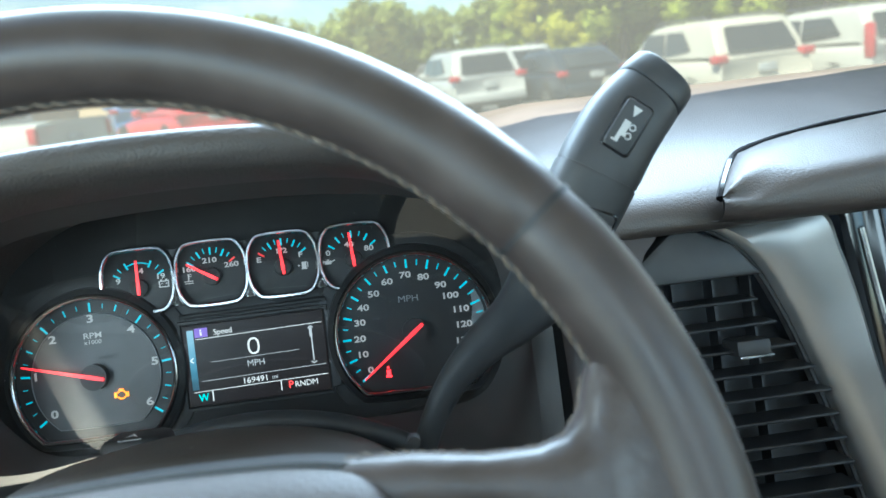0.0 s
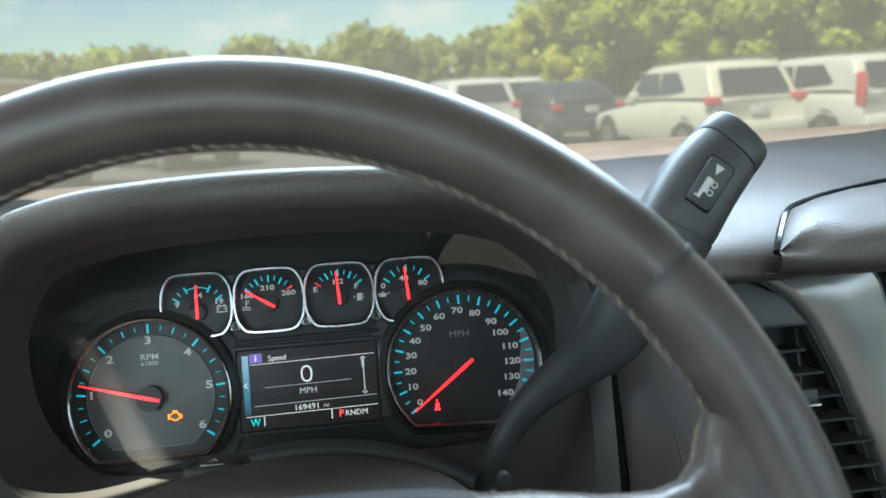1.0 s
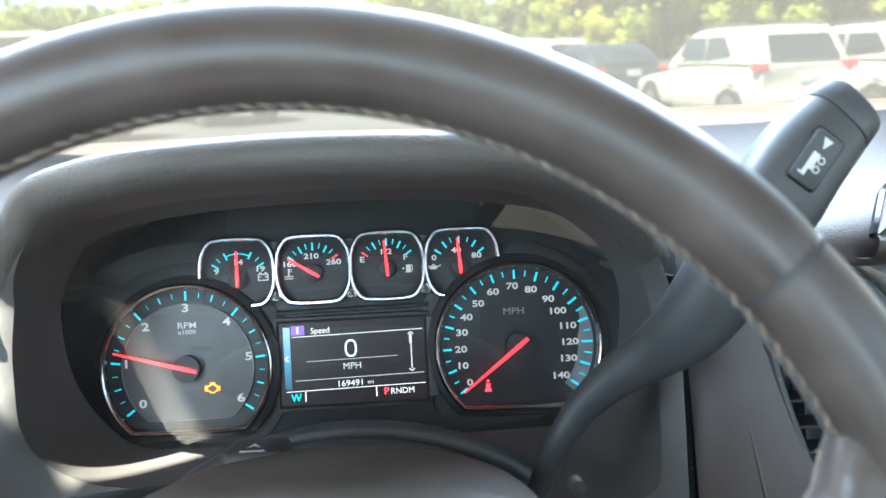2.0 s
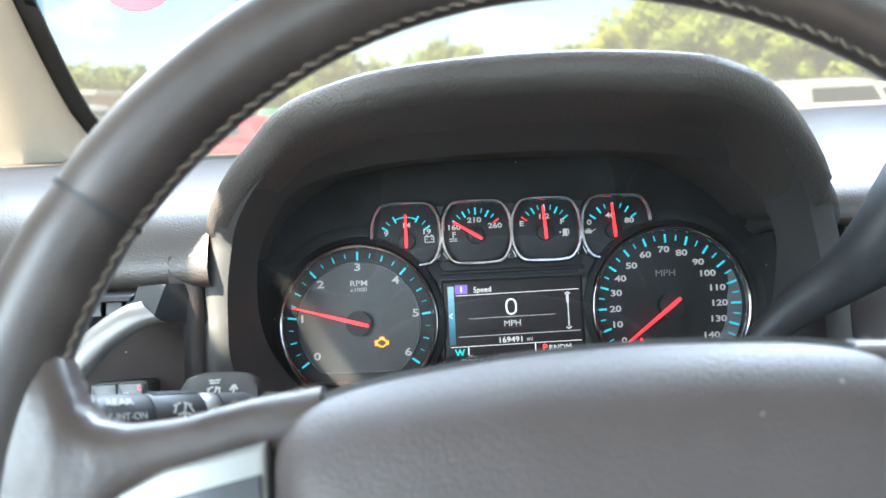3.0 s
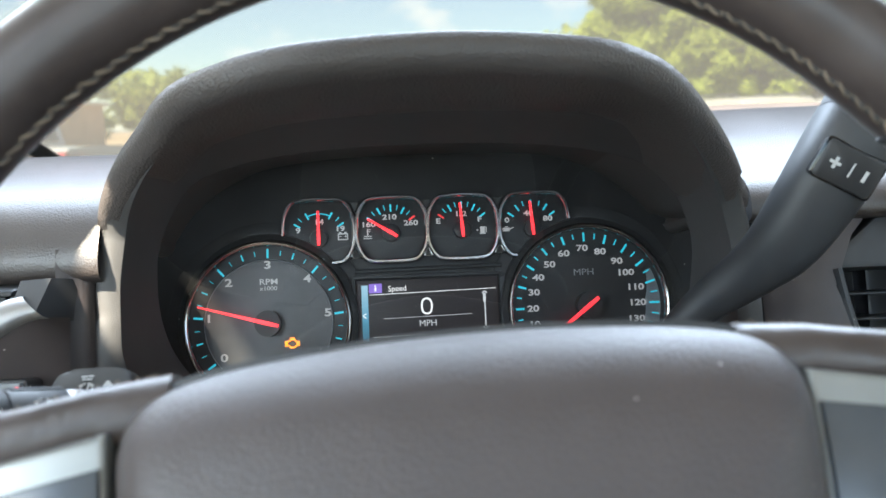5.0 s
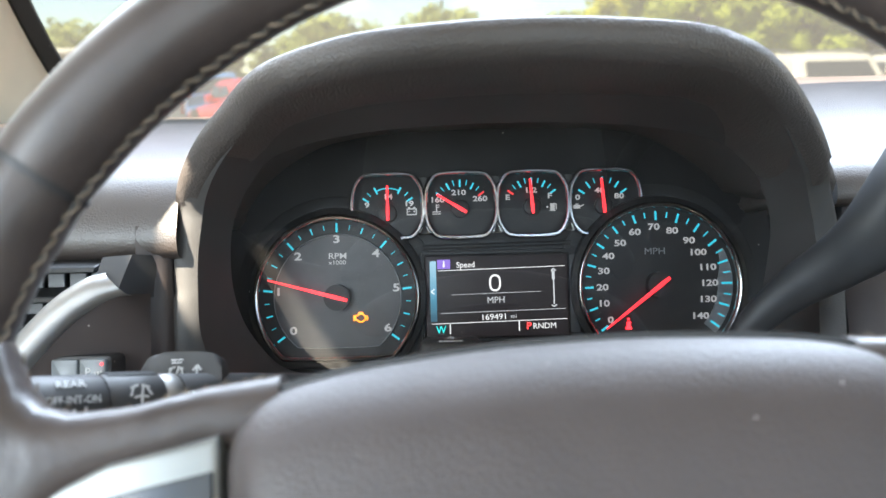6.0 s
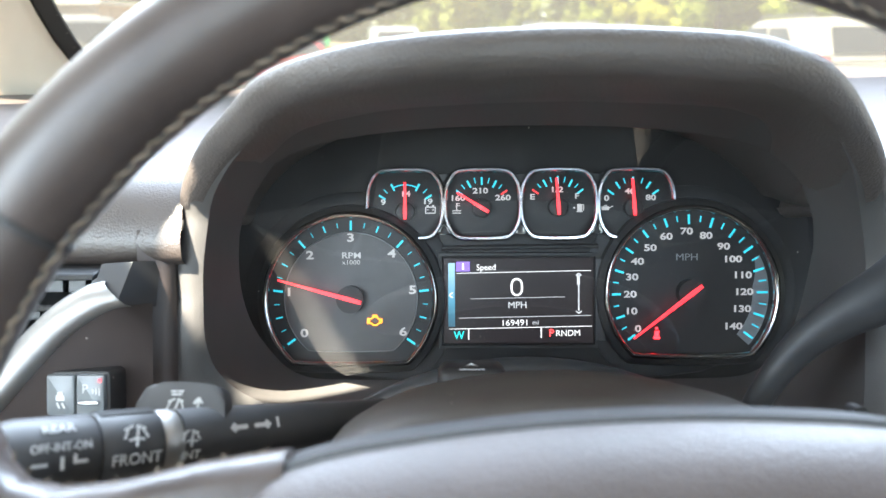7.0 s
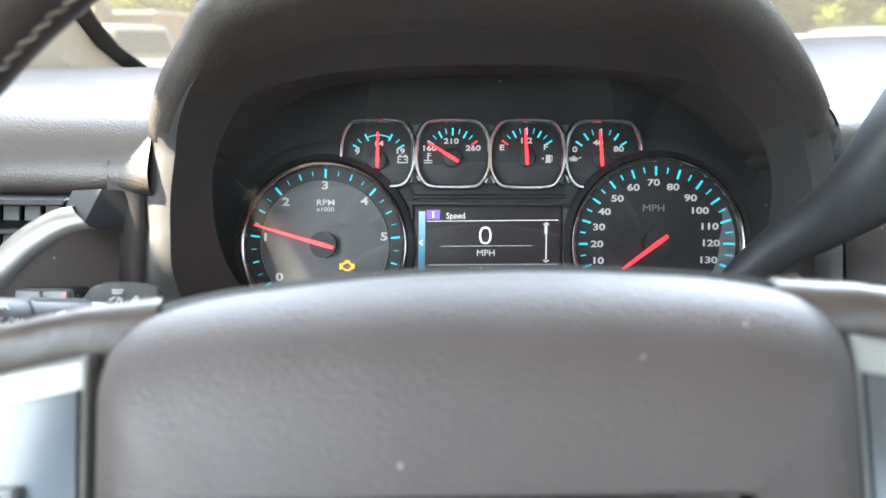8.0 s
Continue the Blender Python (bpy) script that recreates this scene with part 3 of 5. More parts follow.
part("scroll_bar", bars([(37.8 * MM, -3.2 * MM, 0.8 * MM, 22 * MM), (37.6 * MM, 5 * MM, 1.8 * MM, 6 * MM), (37.0 * MM, 8.6 * MM, 2.4 * MM, 0.8 * MM, 35), (38.6 * MM, 8.6 * MM, 2.4 * MM, 0.8 * MM, -35),
                          (37.0 * MM, -15.2 * MM, 2.4 * MM, 0.8 * MM, -35), (38.6 * MM, -15.2 * MM, 2.4 * MM, 0.8 * MM, 35)], DY), M_LCDG, screen)
TILT1 = pose(0, 0, 0, 0, -1.0, 0)
for s, x, z, sz, wd, m in (("Speed", -20.3, 13.1, 5.4, 0.95, M_LCDW), ("MPH", -0.7, -10.7, 6.0, 1.0, M_LCDG), ("169491", -2.3, -21.8, 5.4, 1.1, M_LCDW), ("mi", 10.7, -21.6, 4.2, 1.0, M_LCDG),
                          ("W", -37.4, -29.6, 7.0, 0.9, M_LCDC), ("P", 20.6, -28.3, 6.6, 1.0, M_LCDR), ("RNDM", 31.0, -28.4, 5.4, 1.0, M_LCDW)):
    part("lettering", words(s, x * MM, DY, z * MM, sz * MM, wd, 0.0, turn=TILT1), m, screen)
zero = rounded([(-0.0033, 0, -0.0050), (0.0033, 0, -0.0050), (0.0033, 0, 0.0050), (-0.0033, 0, 0.0050)], 2)
part("digit", tube([p + Vector((-0.0011, DY, 0.0008)) for p in zero], 0.00065, 6, True), M_LCDW, screen)
part("side_pad", prism([(0.0482, -0.0330), (0.0545, -0.0330), (0.0545, 0.0185), (0.0482, 0.0185)], -0.001, 0.0035, 0.0006), M_PLATE, cluster)
part("ridge", tube([(-0.048, 0.001, 0.0255), (0.05, 0.001, 0.0265)], 0.0016, 8), M_BLACK, cluster)


def lens_y(x, z):
    """The depth of the clear cover, its top standing out towards the driver."""
    t = (z + 0.060) / 0.145
    return -0.010 - 0.088 * t ** 1.6 - 0.0040 * max(0, (abs(x) - 0.09) / 0.07) ** 2 * min(1, max(0, t + 0.25))


outline = rounded([(-0.165, 0, -0.014), (-0.156, 0, -0.034), (-0.138, 0, -0.0545), (-0.10, 0, -0.0560), (0.11, 0, -0.0560), (0.146, 0, -0.0535), (0.163, 0, -0.03), (0.166, 0, 0.0), (0.161, 0, 0.044), (0.118, 0, 0.0885), (-0.118, 0, 0.0885), (-0.158, 0, 0.048), (-0.1665, 0, 0.012)], 3)
lens_bm = bmesh.new()
rows = []
for f in (1.0, 0.85, 0.7, 0.5, 0.3, 0.12):
    rows.append([Vector((p.x * f, lens_y(p.x * f, 0.014 + (p.z - 0.014) * f), 0.014 + (p.z - 0.014) * f)) for p in outline])
loft(rows, cap=False, bm=lens_bm)
lens_bm.faces.ensure_lookup_table()
bmesh.ops.holes_fill(lens_bm, edges=[e for e in lens_bm.edges if e.is_boundary and all(abs(v.co.x) < 0.03 and abs(v.co.z - 0.014) < 0.02 for v in e.verts)], sides=0)
lens = part("clear_cover", lens_bm, M_LENS, cluster, "clear curved plastic cover", smooth=80)
lens.visible_shadow = False

# ---- binnacle surround and brow ----
binnacle = thing("instrument_binnacle", (0, -0.02, -0.08), "dark padded binnacle hood over the instruments", "dashboard")
edge_in = [Vector((p.x, lens_y(p.x, p.z) + 0.001, p.z)) for p in outline]
arch = curve([(-0.172, -0.095, 0.030), (-0.1745, -0.103, 0.044), (-0.167, -0.122, 0.058), (-0.153, -0.146, 0.0705), (-0.136, -0.170, 0.0805), (-0.117, -0.200, 0.0880), (-0.095, -0.218, 0.0922), (-0.06, -0.233, 0.0955), (0, -0.240, 0.0970), (0.06, -0.233, 0.0960),
              (0.088, -0.218, 0.0940), (0.108, -0.200, 0.0890), (0.128, -0.175, 0.0805), (0.148, -0.148, 0.0680), (0.162, -0.126, 0.0550), (0.1685, -0.114, 0.0430), (0.167, -0.106, 0.0330)], 5)
rail = [Vector((p.x * 0.955, p.y + 0.004, p.z - 0.007)) for p in arch if p.z > 0.047]
rail += [Vector(q) for q in ((0.1690, -0.100, 0.020), (0.1705, -0.096, -0.010), (0.1715, -0.093, -0.050), (0.170, -0.092, -0.078), (0.158, -0.090, -0.088), (0.12, -0.086, -0.086), (0.06, -0.080, -0.078), (0.0, -0.076, -0.073), (-0.06, -0.074, -0.069), (-0.105, -0.075, -0.0650),
                              (-0.140, -0.077, -0.0590), (-0.158, -0.080, -0.0500), (-0.1685, -0.086, -0.0370), (-0.1708, -0.095, -0.0200), (-0.1695, -0.101, 0.018))]
rail.sort(key=lambda p: math.atan2(p.z - 0.005, p.x))
ang = [math.atan2(p.z - 0.005, p.x) for p in rail]
mouth = []
for p in edge_in:
    t = math.atan2(p.z - 0.005, p.x)
    mouth.append(Vector([float(np.interp(t, ang, [q[k] for q in rail], period=2 * math.pi)) for k in range(3)]))
for _ in range(5):   # ease the corners of the lower half
    mouth = [p if p.z > 0.03 else (mouth[i - 1] + p * 2 + mouth[(i + 1) % len(mouth)]) / 4 for i, p in enumerate(mouth)]
mid = [q.lerp(r, 0.5) for q, r in zip(edge_in, mouth)]
cen = Vector((0, 0, 0.005))
turned = []
for out, face, dy in ((0.004, 0.25, -0.0018), (0.010, 0.6, -0.002), (0.0125, 0.94, -0.001), (0.0135, 1.0, 0.004), (0.0135, 1.0, 0.07)):
    ring = []
    for p in mouth:
        if p.z > -0.002:
            o = Vector((p.x * 0.55, 0, p.z - cen.z)).normalized()
            ring.append(p + o * out * (1.0 if abs(p.x) > 0.13 else 0.5) + Vector((0, dy, 0)))
        else:   # the lower half spreads to an upright, square-cornered front
            k = min(0.1840 / max(abs(p.x), 0.02), 0.125 / max(-p.z, 0.01))
            q = Vector((p.x * k, -0.099, p.z * k))
            ring.append(p.lerp(q, face) + Vector((0, dy, 0)))
    turned.append(ring)
n_m = len(mouth)
roof = [mouth[i].z > 0.030 for i in range(n_m)]
first = next(i for i in range(n_m) if roof[i] and not roof[i - 1])
order = [(first + k) % n_m for k in range(n_m + 1)]
count = sum(roof)
hood_rows = order[:count + 1]
wall_rows = order[count:]
part("hood_lining", loft([[ring[i] for i in hood_rows] for ring in (edge_in, mid, mouth)], closed=False), M_LINING, binnacle, "grained underside of the hood", smooth=60)
part("surround", loft([[ring[i] for i in wall_rows] for ring in (edge_in, mid, mouth)], closed=False), M_LINING, binnacle, "matt dark surround", smooth=60)
part("surround_rim", loft([mouth] + turned, cap=False), M_LINING, binnacle, "dark brown rim", smooth=60)
rings = []
arch = [p for p in arch if p.z > 0.053]
ends = [Vector((-0.1748, -0.098, 0.0405)), Vector((-0.1748, -0.101, 0.0425)), Vector((-0.1742, -0.104, 0.0465)), Vector((-0.1735, -0.107, 0.0495))]
arch = ends + arch + [Vector((-p.x - 0.003, p.y - 0.004, p.z + 0.003)) for p in ends[::-1]]
for i, p in enumerate(arch):
    t = (arch[min(i + 1, len(arch) - 1)] - arch[max(i - 1, 0)])
    t.y = 0
    t.normalize()
    nrm = Vector((-t.z, 0, t.x))   # outwards from the arch
    if nrm.z < -0.2:
        nrm = -nrm
    back = Vector((0, 0.165 + max(0, -(p.y + 0.1)) * 1.0, 0))
    rise = Vector((0, 0, 0.022 * max(0, nrm.z)))
    e = (0.35, 0.68, 0.87, 0.97, 1.0)[min(4, min(i, len(arch) - 1 - i))]
    rings.append([p - nrm * 0.0095 * e + Vector((0, 0.05, 0)), p - nrm * 0.0095 * e + Vector((0, 0.008, 0)), p - nrm * 0.0065 * e + Vector((0, -0.001, 0)), p + Vector((0, -0.004, 0)), p + nrm * 0.0055 * e + Vector((0, -0.0025, 0)),
                  p + nrm * 0.0080 * e + Vector((0, 0.004, 0)), p + nrm * 0.0080 * e + Vector((0, 0.016, 0)), p + nrm * 0.0062 * e + Vector((0, 0.04, 0)), p + nrm * 0.0040 * e + Vector((0, 0.09, 0)), p + nrm * 0.001 * e + back + rise,
                  p - nrm * 0.0095 * e + back + rise])
part("brow", loft(rings), M_BROW, binnacle, "grained vinyl brow", smooth=70)

# ---- steering wheel ----
WHEEL = CF @ Matrix.Translation((-0.0032, -0.3303, -0.068)) @ pose(0, 0, 0, -6.0, 0, -1.26) @ pose(0, 0, 0, 0, -2.6, 0)
RR, RT = 0.1845, 0.0152
wheel = thing("steering_wheel", (0, 0, 0), "dark brown leather steering wheel with tan stitching", "steering wheel", at=WHEEL)


def rim_point(deg, out=0.0, y=0.0):
    a = radians(deg)
    return Vector(((RR + out) * math.cos(a), y, (RR + out) * math.sin(a)))


def rim_arc(d0, d1, n, ease=False):
    rings = []
    for k in range(n + 1):
        d = d0 + (d1 - d0) * k / n
        s = 1.0
        if ease:
            edge = min(k, n - k)
            s = 0.955 if edge == 0 else (0.985 if edge == 1 else 1.0)
        ring = []
        for j in range(24):
            b = 2 * math.pi * j / 24
            ring.append(rim_point(d, RT * s * math.cos(b), RT * 1.08 * s * math.sin(b)))
        rings.append(ring)
    return loft(rings)


SEAM_R, SEAM_L = 36.4, 142.8
rim = part("rim", rim_arc(SEAM_R + 0.25, SEAM_L - 0.25, 60, True), M_LEATHER, wheel, "leather-wrapped upper rim", smooth=60)
part("rim", rim_arc(SEAM_R - 0.25, -30, 30, True), M_LEATHER, wheel, smooth=60)
part("rim", rim_arc(SEAM_L + 0.25, 210, 30, True), M_LEATHER, wheel, smooth=60)
part("rim", rim_arc(210, 330, 50, False), M_LEATHER, wheel, smooth=60)
for d in (SEAM_R, SEAM_L):
    part("seam", rim_arc(d - 0.3, d + 0.3, 1), M_BLACK, wheel)
# zigzag hand stitching on the inner side of the rim
bm = bmesh.new()
tube([(-0.0036, 0.0004, 0.0015), (-0.0018, -0.0004, 0.0008), (0.0008, -0.0005, -0.0003), (0.0030, 0.0004, -0.0014)], [0.00034, 0.00052, 0.00052, 0.00034], 6, bm=bm)
tube([(0.0030, 0.0004, -0.0014), (0.0025, -0.0003, 0.0002), (0.0021, 0.0004, 0.0015)], [0.00034, 0.00042, 0.00034], 6, bm=bm)
stitch_me = bpy.data.meshes.new("stitch")
bm.to_mesh(stitch_me)
bm.free()
finish(stitch_me, M_THREAD, 60)
SEW = radians(9)     # the sewn seam lies on the inner side, turned towards the driver
part("stitch_groove", tube([rim_point(21 + k * 1.5, -RT * 0.965 * math.cos(SEW), -RT * 1.04 * math.sin(SEW)) for k in range(93)], 0.0010, 8), M_BLACK, wheel, "dark sewn groove")
random.seed(4)
step = 1.95
d = 21.5
while d < 158.5:
    p = rim_point(d, -RT * math.cos(SEW), -RT * 1.08 * math.sin(SEW))
    a = radians(d)
    st = part("stitch", stitch_me, M_THREAD, rim)
    radial, along = Vector((math.cos(a), 0, math.sin(a))), Vector((-math.sin(a), 0, math.cos(a)))
    nrm = (-radial * math.cos(SEW) + Vector((0, -math.sin(SEW), 0))).normalized()
    across = along.cross(nrm)
    m3 = Matrix((-along, -nrm, across)).transposed()
    tilt = Matrix.Rotation(random.uniform(-0.14, 0.14), 3, "Y")
    st.matrix_local = Matrix.LocRotScale(p, (m3 @ tilt).to_quaternion(), Vector((0.92, 1, 1)) * random.uniform(0.92, 1.06))
    d += step * random.uniform(0.96, 1.04)


SPOKE = ((0.080, 0.0495, 0.028, 0.006, 0.010), (0.100, 0.0475, 0.030, 0.004, 0.0105), (0.122, 0.0435, 0.026, 0.003, 0.011), (0.137, 0.0428, 0.020, 0.001, 0.0118), (0.146, 0.0452, 0.010, 0.0, 0.0125),
         (0.1515, 0.0515, -0.004, 0.0, 0.0124), (0.1545, 0.0600, -0.02, 0.0, 0.0128), (0.160, 0.0715, -0.035, 0.0, 0.0130), (0.172, 0.080, -0.055, 0.0, 0.0115))


def spoke(side):
    """A leather spoke arm that flares into the rim."""
    prof = []
    for x, zt, zb, y, th in SPOKE:
        zc, h = (zt + zb) / 2, (zt - zb) / 2
        prof.append([Vector((side * x, y + th * math.copysign(abs(math.sin(b)) ** 0.7, math.sin(b)), zc + h * math.copysign(abs(math.cos(b)) ** 0.8, math.cos(b)))) for b in (2 * math.pi * k / 20 for k in range(20))])
    sp = part("spoke", loft(prof), M_SPOKE, wheel, "leather spoke", smooth=70)
    # stitching along the upper edge of the spoke
    random.seed(8)
    line = curve([(q[0], 0, q[1]) for q in SPOKE[:7]], 12)
    run = 0.0
    for p, q in zip(line, line[1:]):
        run += (q - p).length
        if run < 0.0043 or p.x < 0.083:
            continue
        run = 0.0
        lean = math.degrees(math.atan2(q.z - p.z, q.x - p.x))
        st = part("stitch", stitch_me, M_THREAD, sp)
        st.matrix_local = Matrix.LocRotScale((side * p.x, 0.0035, p.z - 0.0002), Euler((radians(10), radians(-side * lean) + random.uniform(-0.15, 0.15), radians(180) if side < 0 else 0)), Vector((0.75, 0.75, 0.5)))
    # switch pod below the arm
    pod = part("switch_pod", prism([(side * 0.0950, 0.0345), (side * 0.125, 0.0290), (side * 0.148, 0.0190), (side * 0.154, 0.012), (side * 0.158, -0.04), (side * 0.0950, -0.06)], -0.010, 0.012, 0.002, 3), M_PODTRIM, wheel, "satin metal switch surround")
    part("switch_panel", prism([(side * 0.0965, 0.0255), (side * 0.125, 0.0205), (side * 0.145, 0.0115), (side * 0.149, 0.006), (side * 0.152, -0.038), (side * 0.0965, -0.05)], -0.0118, -0.008, 0.0012, 2), M_POD, pod, "dark grey switch panel")
    part("roller_switch", tube([(side * 0.115, -0.0135, 0.002), (side * 0.115, -0.0135, -0.010)], 0.0048, 12), M_SILVER, pod)
    part("switch_mark", bars([(side * 0.113, -0.024, 0.014, 0.0008), (side * 0.127, -0.001, 0.0012, 0.007), (side * 0.130, -0.001, 0.0012, 0.010), (side * 0.133, 0.001, 0.003, 0.003)], -0.0129), M_PRINT, pod)


spoke(1)
spoke(-1)
# the padded airbag cover, rounded over its upper edge
shape = rounded([(-0.0945, 0, -0.100), (-0.0960, 0, 0.010), (-0.0955, 0, 0.0400), (-0.074, 0, 0.0490), (-0.03, 0, 0.0535), (0.0, 0, 0.0545), (0.03, 0, 0.0540), (0.078, 0, 0.0500), (0.0985, 0, 0.0400), (0.0985, 0, 0.010), (0.0965, 0, -0.100)], 3)
sections = []
for y, inset in ((0.055, 0.016), (0.040, 0.006), (0.022, 0.001), (0.006, 0.0), (-0.004, 0.002), (-0.011, 0.0055), (-0.0165, 0.0105), (-0.0205, 0.0165), (-0.0235, 0.0245), (-0.0255, 0.036), (-0.0265, 0.050)):
    ring = []
    for p in shape:
        x = math.copysign(max(abs(p.x) - inset * 0.72 * min(1, abs(p.x) / 0.085), 0), p.x)
        z = p.z - inset * min(1, max(-0.15, p.z / 0.045))
        ring.append(Vector((x, y, z)))
    sections.append(ring)
part("airbag_cover", loft(sections), M_PEBBLE, wheel, "grained airbag cover", smooth=80)
part("cover_gap", loft([[Vector((p.x * 1.02, 0.003 + o, p.z * 1.02 + 0.0002)) for p in sections[2]] for o in (-0.004, 0.02)]), M_BLACK, wheel)

# ---- steering column ----
column = thing("steering_column", (0, -0.1, -0.09), "brown plastic steering column shroud", "steering column")


def arch_ring(y, w, top, foot, crown=0.011, n=28):
    return [Vector((w * math.cos(math.pi * k / n), y, foot + (top - foot) * math.sin(math.pi * k / n) ** 0.18 - crown * abs(math.cos(math.pi * k / n)) ** 2)) for k in range(n + 1)]


part("upper_shroud", loft([arch_ring(y, w, t, -0.13, c) for y, w, t, c in ((-0.247, 0.090, -0.030, 0.005), (-0.245, 0.0925, -0.0260, 0.005), (-0.235, 0.094, -0.0235, 0.005), (-0.20, 0.095, -0.0230, 0.006), (-0.170, 0.094, -0.0255, 0.008), (-0.155, 0.091, -0.031, 0.010))]), M_SURROUND, column, "dark shroud cover", smooth=60)
for y, w, t, r in ((-0.085, 0.108, -0.0455, 0.006), (-0.055, 0.120, -0.0425, 0.007)):
    part("gaiter_fold", tube(arch_ring(y, w, t, -0.13, 0.03), r, 10), M_SOFT, column)
part("gaiter", loft([arch_ring(y, w, t, -0.14, 0.03) for y, w, t in ((-0.16, 0.086, -0.036), (-0.10, 0.100, -0.052), (-0.03, 0.122, -0.047), (0.0, 0.13, -0.055))]), M_BLACK, column, smooth=60)
hz = part("hazard_button", block(-0.049, -0.019, -0.176, -0.146, -0.038, -0.0240, 0.005, 3), M_BLACK, column, "black hazard light button")
part("triangle_mark", tube([(-0.0395, -0.1735, -0.0250), (-0.0290, -0.1735, -0.0250), (-0.0342, -0.1655, -0.0236)], 0.0005, 6, True), M_PRINT, hz)
part("pivot_cap", tube([(0.0965, -0.244, -0.030), (0.0965, -0.236, -0.030)], 0.0026, 14), M_BLACK, column)

# ---- gear lever ----
lever = thing("gear_lever", (0.1, -0.13, -0.06), "black column gear lever with a soft-touch grip", "gear lever")
STEM = ((0.095, -0.108, -0.082, 0.0062, 2.0), (0.102, -0.115, -0.061, 0.0064, 2.0), (0.110, -0.122, -0.0415, 0.0070, 2.0), (0.1222, -0.128, -0.0225, 0.0084, 2.0), (0.1390, -0.139, -0.0055, 0.0110, 2.0),
        (0.1555, -0.154, 0.0080, 0.0138, 2.1), (0.1685, -0.170, 0.0235, 0.0172, 2.4), (0.1880, -0.191, 0.0600, 0.0195, 2.7), (0.2065, -0.1945, 0.0880, 0.0193, 2.8), (0.2222, -0.1905, 0.1035, 0.0178, 2.8))
line = curve([q[:3] for q in STEM], 6)
width = [p.x for p in curve([(q[3], 0, 0) for q in STEM], 6)]
power = [p.x for p in curve([(q[4], 0, 0) for q in STEM], 6)]


def grip_ring(p, along, w, e, n=26, deep=0.88):
    """One section of the lever: round at the foot, squarer at the grip."""
    u = (Vector((0, 1, 0)) - along * along.y).normalized()
    v = along.cross(u)
    out = []
    for k in range(n):
        a = 2 * math.pi * k / n
        c, d = math.cos(a), math.sin(a)
        out.append(p + v * w * math.copysign(abs(c) ** (2 / e), c) + u * w * deep * math.copysign(abs(d) ** (2 / e), d))
    return out


def lever_rings(first, last):
    return [grip_ring(line[k], (line[min(k + 1, len(line) - 1)] - line[max(k - 1, 0)]).normalized(), width[k], power[k]) for k in range(first, last)]


SPLIT = 45      # the soft grip begins above the shift button
part("stem", loft(lever_rings(0, SPLIT)), M_SOFT, lever, "black lever stem", smooth=70)
d_seam = (line[SPLIT] - line[SPLIT - 2]).normalized()
part("grip_joint", loft([grip_ring(line[SPLIT - 1] + d_seam * o, d_seam, width[SPLIT - 1] * 0.965, power[SPLIT - 1]) for o in (-0.001, 0.0035)]), M_BLACK, lever)
part("grip", loft([grip_ring(line[SPLIT - 1] + d_seam * 0.0012, d_seam, width[SPLIT] * 0.985, power[SPLIT])] + lever_rings(SPLIT, len(line))), M_SOFT, lever, "soft-touch black grip", smooth=70)
d_ax = (line[-1] - line[-4]).normalized()
tip = line[-1]
part("cap_ring", loft([grip_ring(tip + d_ax * o, d_ax, 0.0166, 2.8) for o in (-0.0005, 0.0016)]), M_BLACK, lever)
part("end_cap", loft([grip_ring(tip + d_ax * o, d_ax, w, 2.8) for o, w in ((0.0010, 0.0172), (0.0016, 0.0177), (0.0080, 0.0174), (0.0125, 0.0170), (0.0138, 0.0165), (0.0145, 0.0155), (0.0147, 0.0120))]), M_SOFT, lever, "black end cap", smooth=50)


def on_lever(base, along_ax, reach, across, up):
    """A place on the lever's face: along it, across it and out of it."""
    u = Vector((0, -1, 0))
    u = (u - along_ax * u.dot(along_ax)).normalized()
    return base + along_ax * reach + along_ax.cross(u).normalized() * across + u * up


def plate_on(base, ax, a0, a1, w, up, thick):
    loop = rrect(a0, a1, -w, w, 0.0022)
    mid_a = (a0 + a1) / 2
    return loft([[on_lever(base, ax, p.x, p.z, up - thick) for p in loop], [on_lever(base, ax, p.x, p.z, up) for p in loop],
                 [on_lever(base, ax, (p.x - mid_a) * 0.94 + mid_a, p.z * 0.91, up + 0.0007) for p in loop]])


def marks_on(bm, base, ax, rects, up):
    for a0, a1, c0, c1 in rects:
        loft([[on_lever(base, ax, a, c, h) for a, c in ((a0, c0), (a1, c0), (a1, c1), (a0, c1))] for h in (up, up + 0.0005)], bm=bm)
    return bm


T_AT, T_AX = line[48], (line[52] - line[44]).normalized()
T_UP = width[48] * 0.88
part("button_gap", plate_on(T_AT, T_AX, -0.0128, 0.0132, 0.0073, T_UP - 0.0004, 0.005), M_GLOSS, lever, "dark joint round the button")
btn = part("tow_haul_button", plate_on(T_AT, T_AX, -0.0120, 0.0124, 0.0065, T_UP + 0.0002, 0.004), M_SOFT, lever, "black button with a truck mark")
bm = marks_on(bmesh.new(), T_AT, T_AX, ((-0.0052, 0.0022, -0.0026, 0.0006), (-0.0080, -0.0052, -0.0026, -0.0008), (-0.0088, -0.0080, -0.0040, -0.0008)), T_UP + 0.0008)
for a in (-0.0040, 0.0004):
    tube([on_lever(T_AT, T_AX, a + 0.0014 * math.cos(k), 0.0022 + 0.0014 * math.sin(k), T_UP + 0.0011) for k in (j * 2 * math.pi / 10 for j in range(10))], 0.00035, 5, True, bm=bm)
loft([[on_lever(T_AT, T_AX, a, c, h) for a, c in ((0.0048, 0.0), (0.0096, -0.0022), (0.0096, 0.0022))] for h in (T_UP + 0.0008, T_UP + 0.0013)], bm=bm)
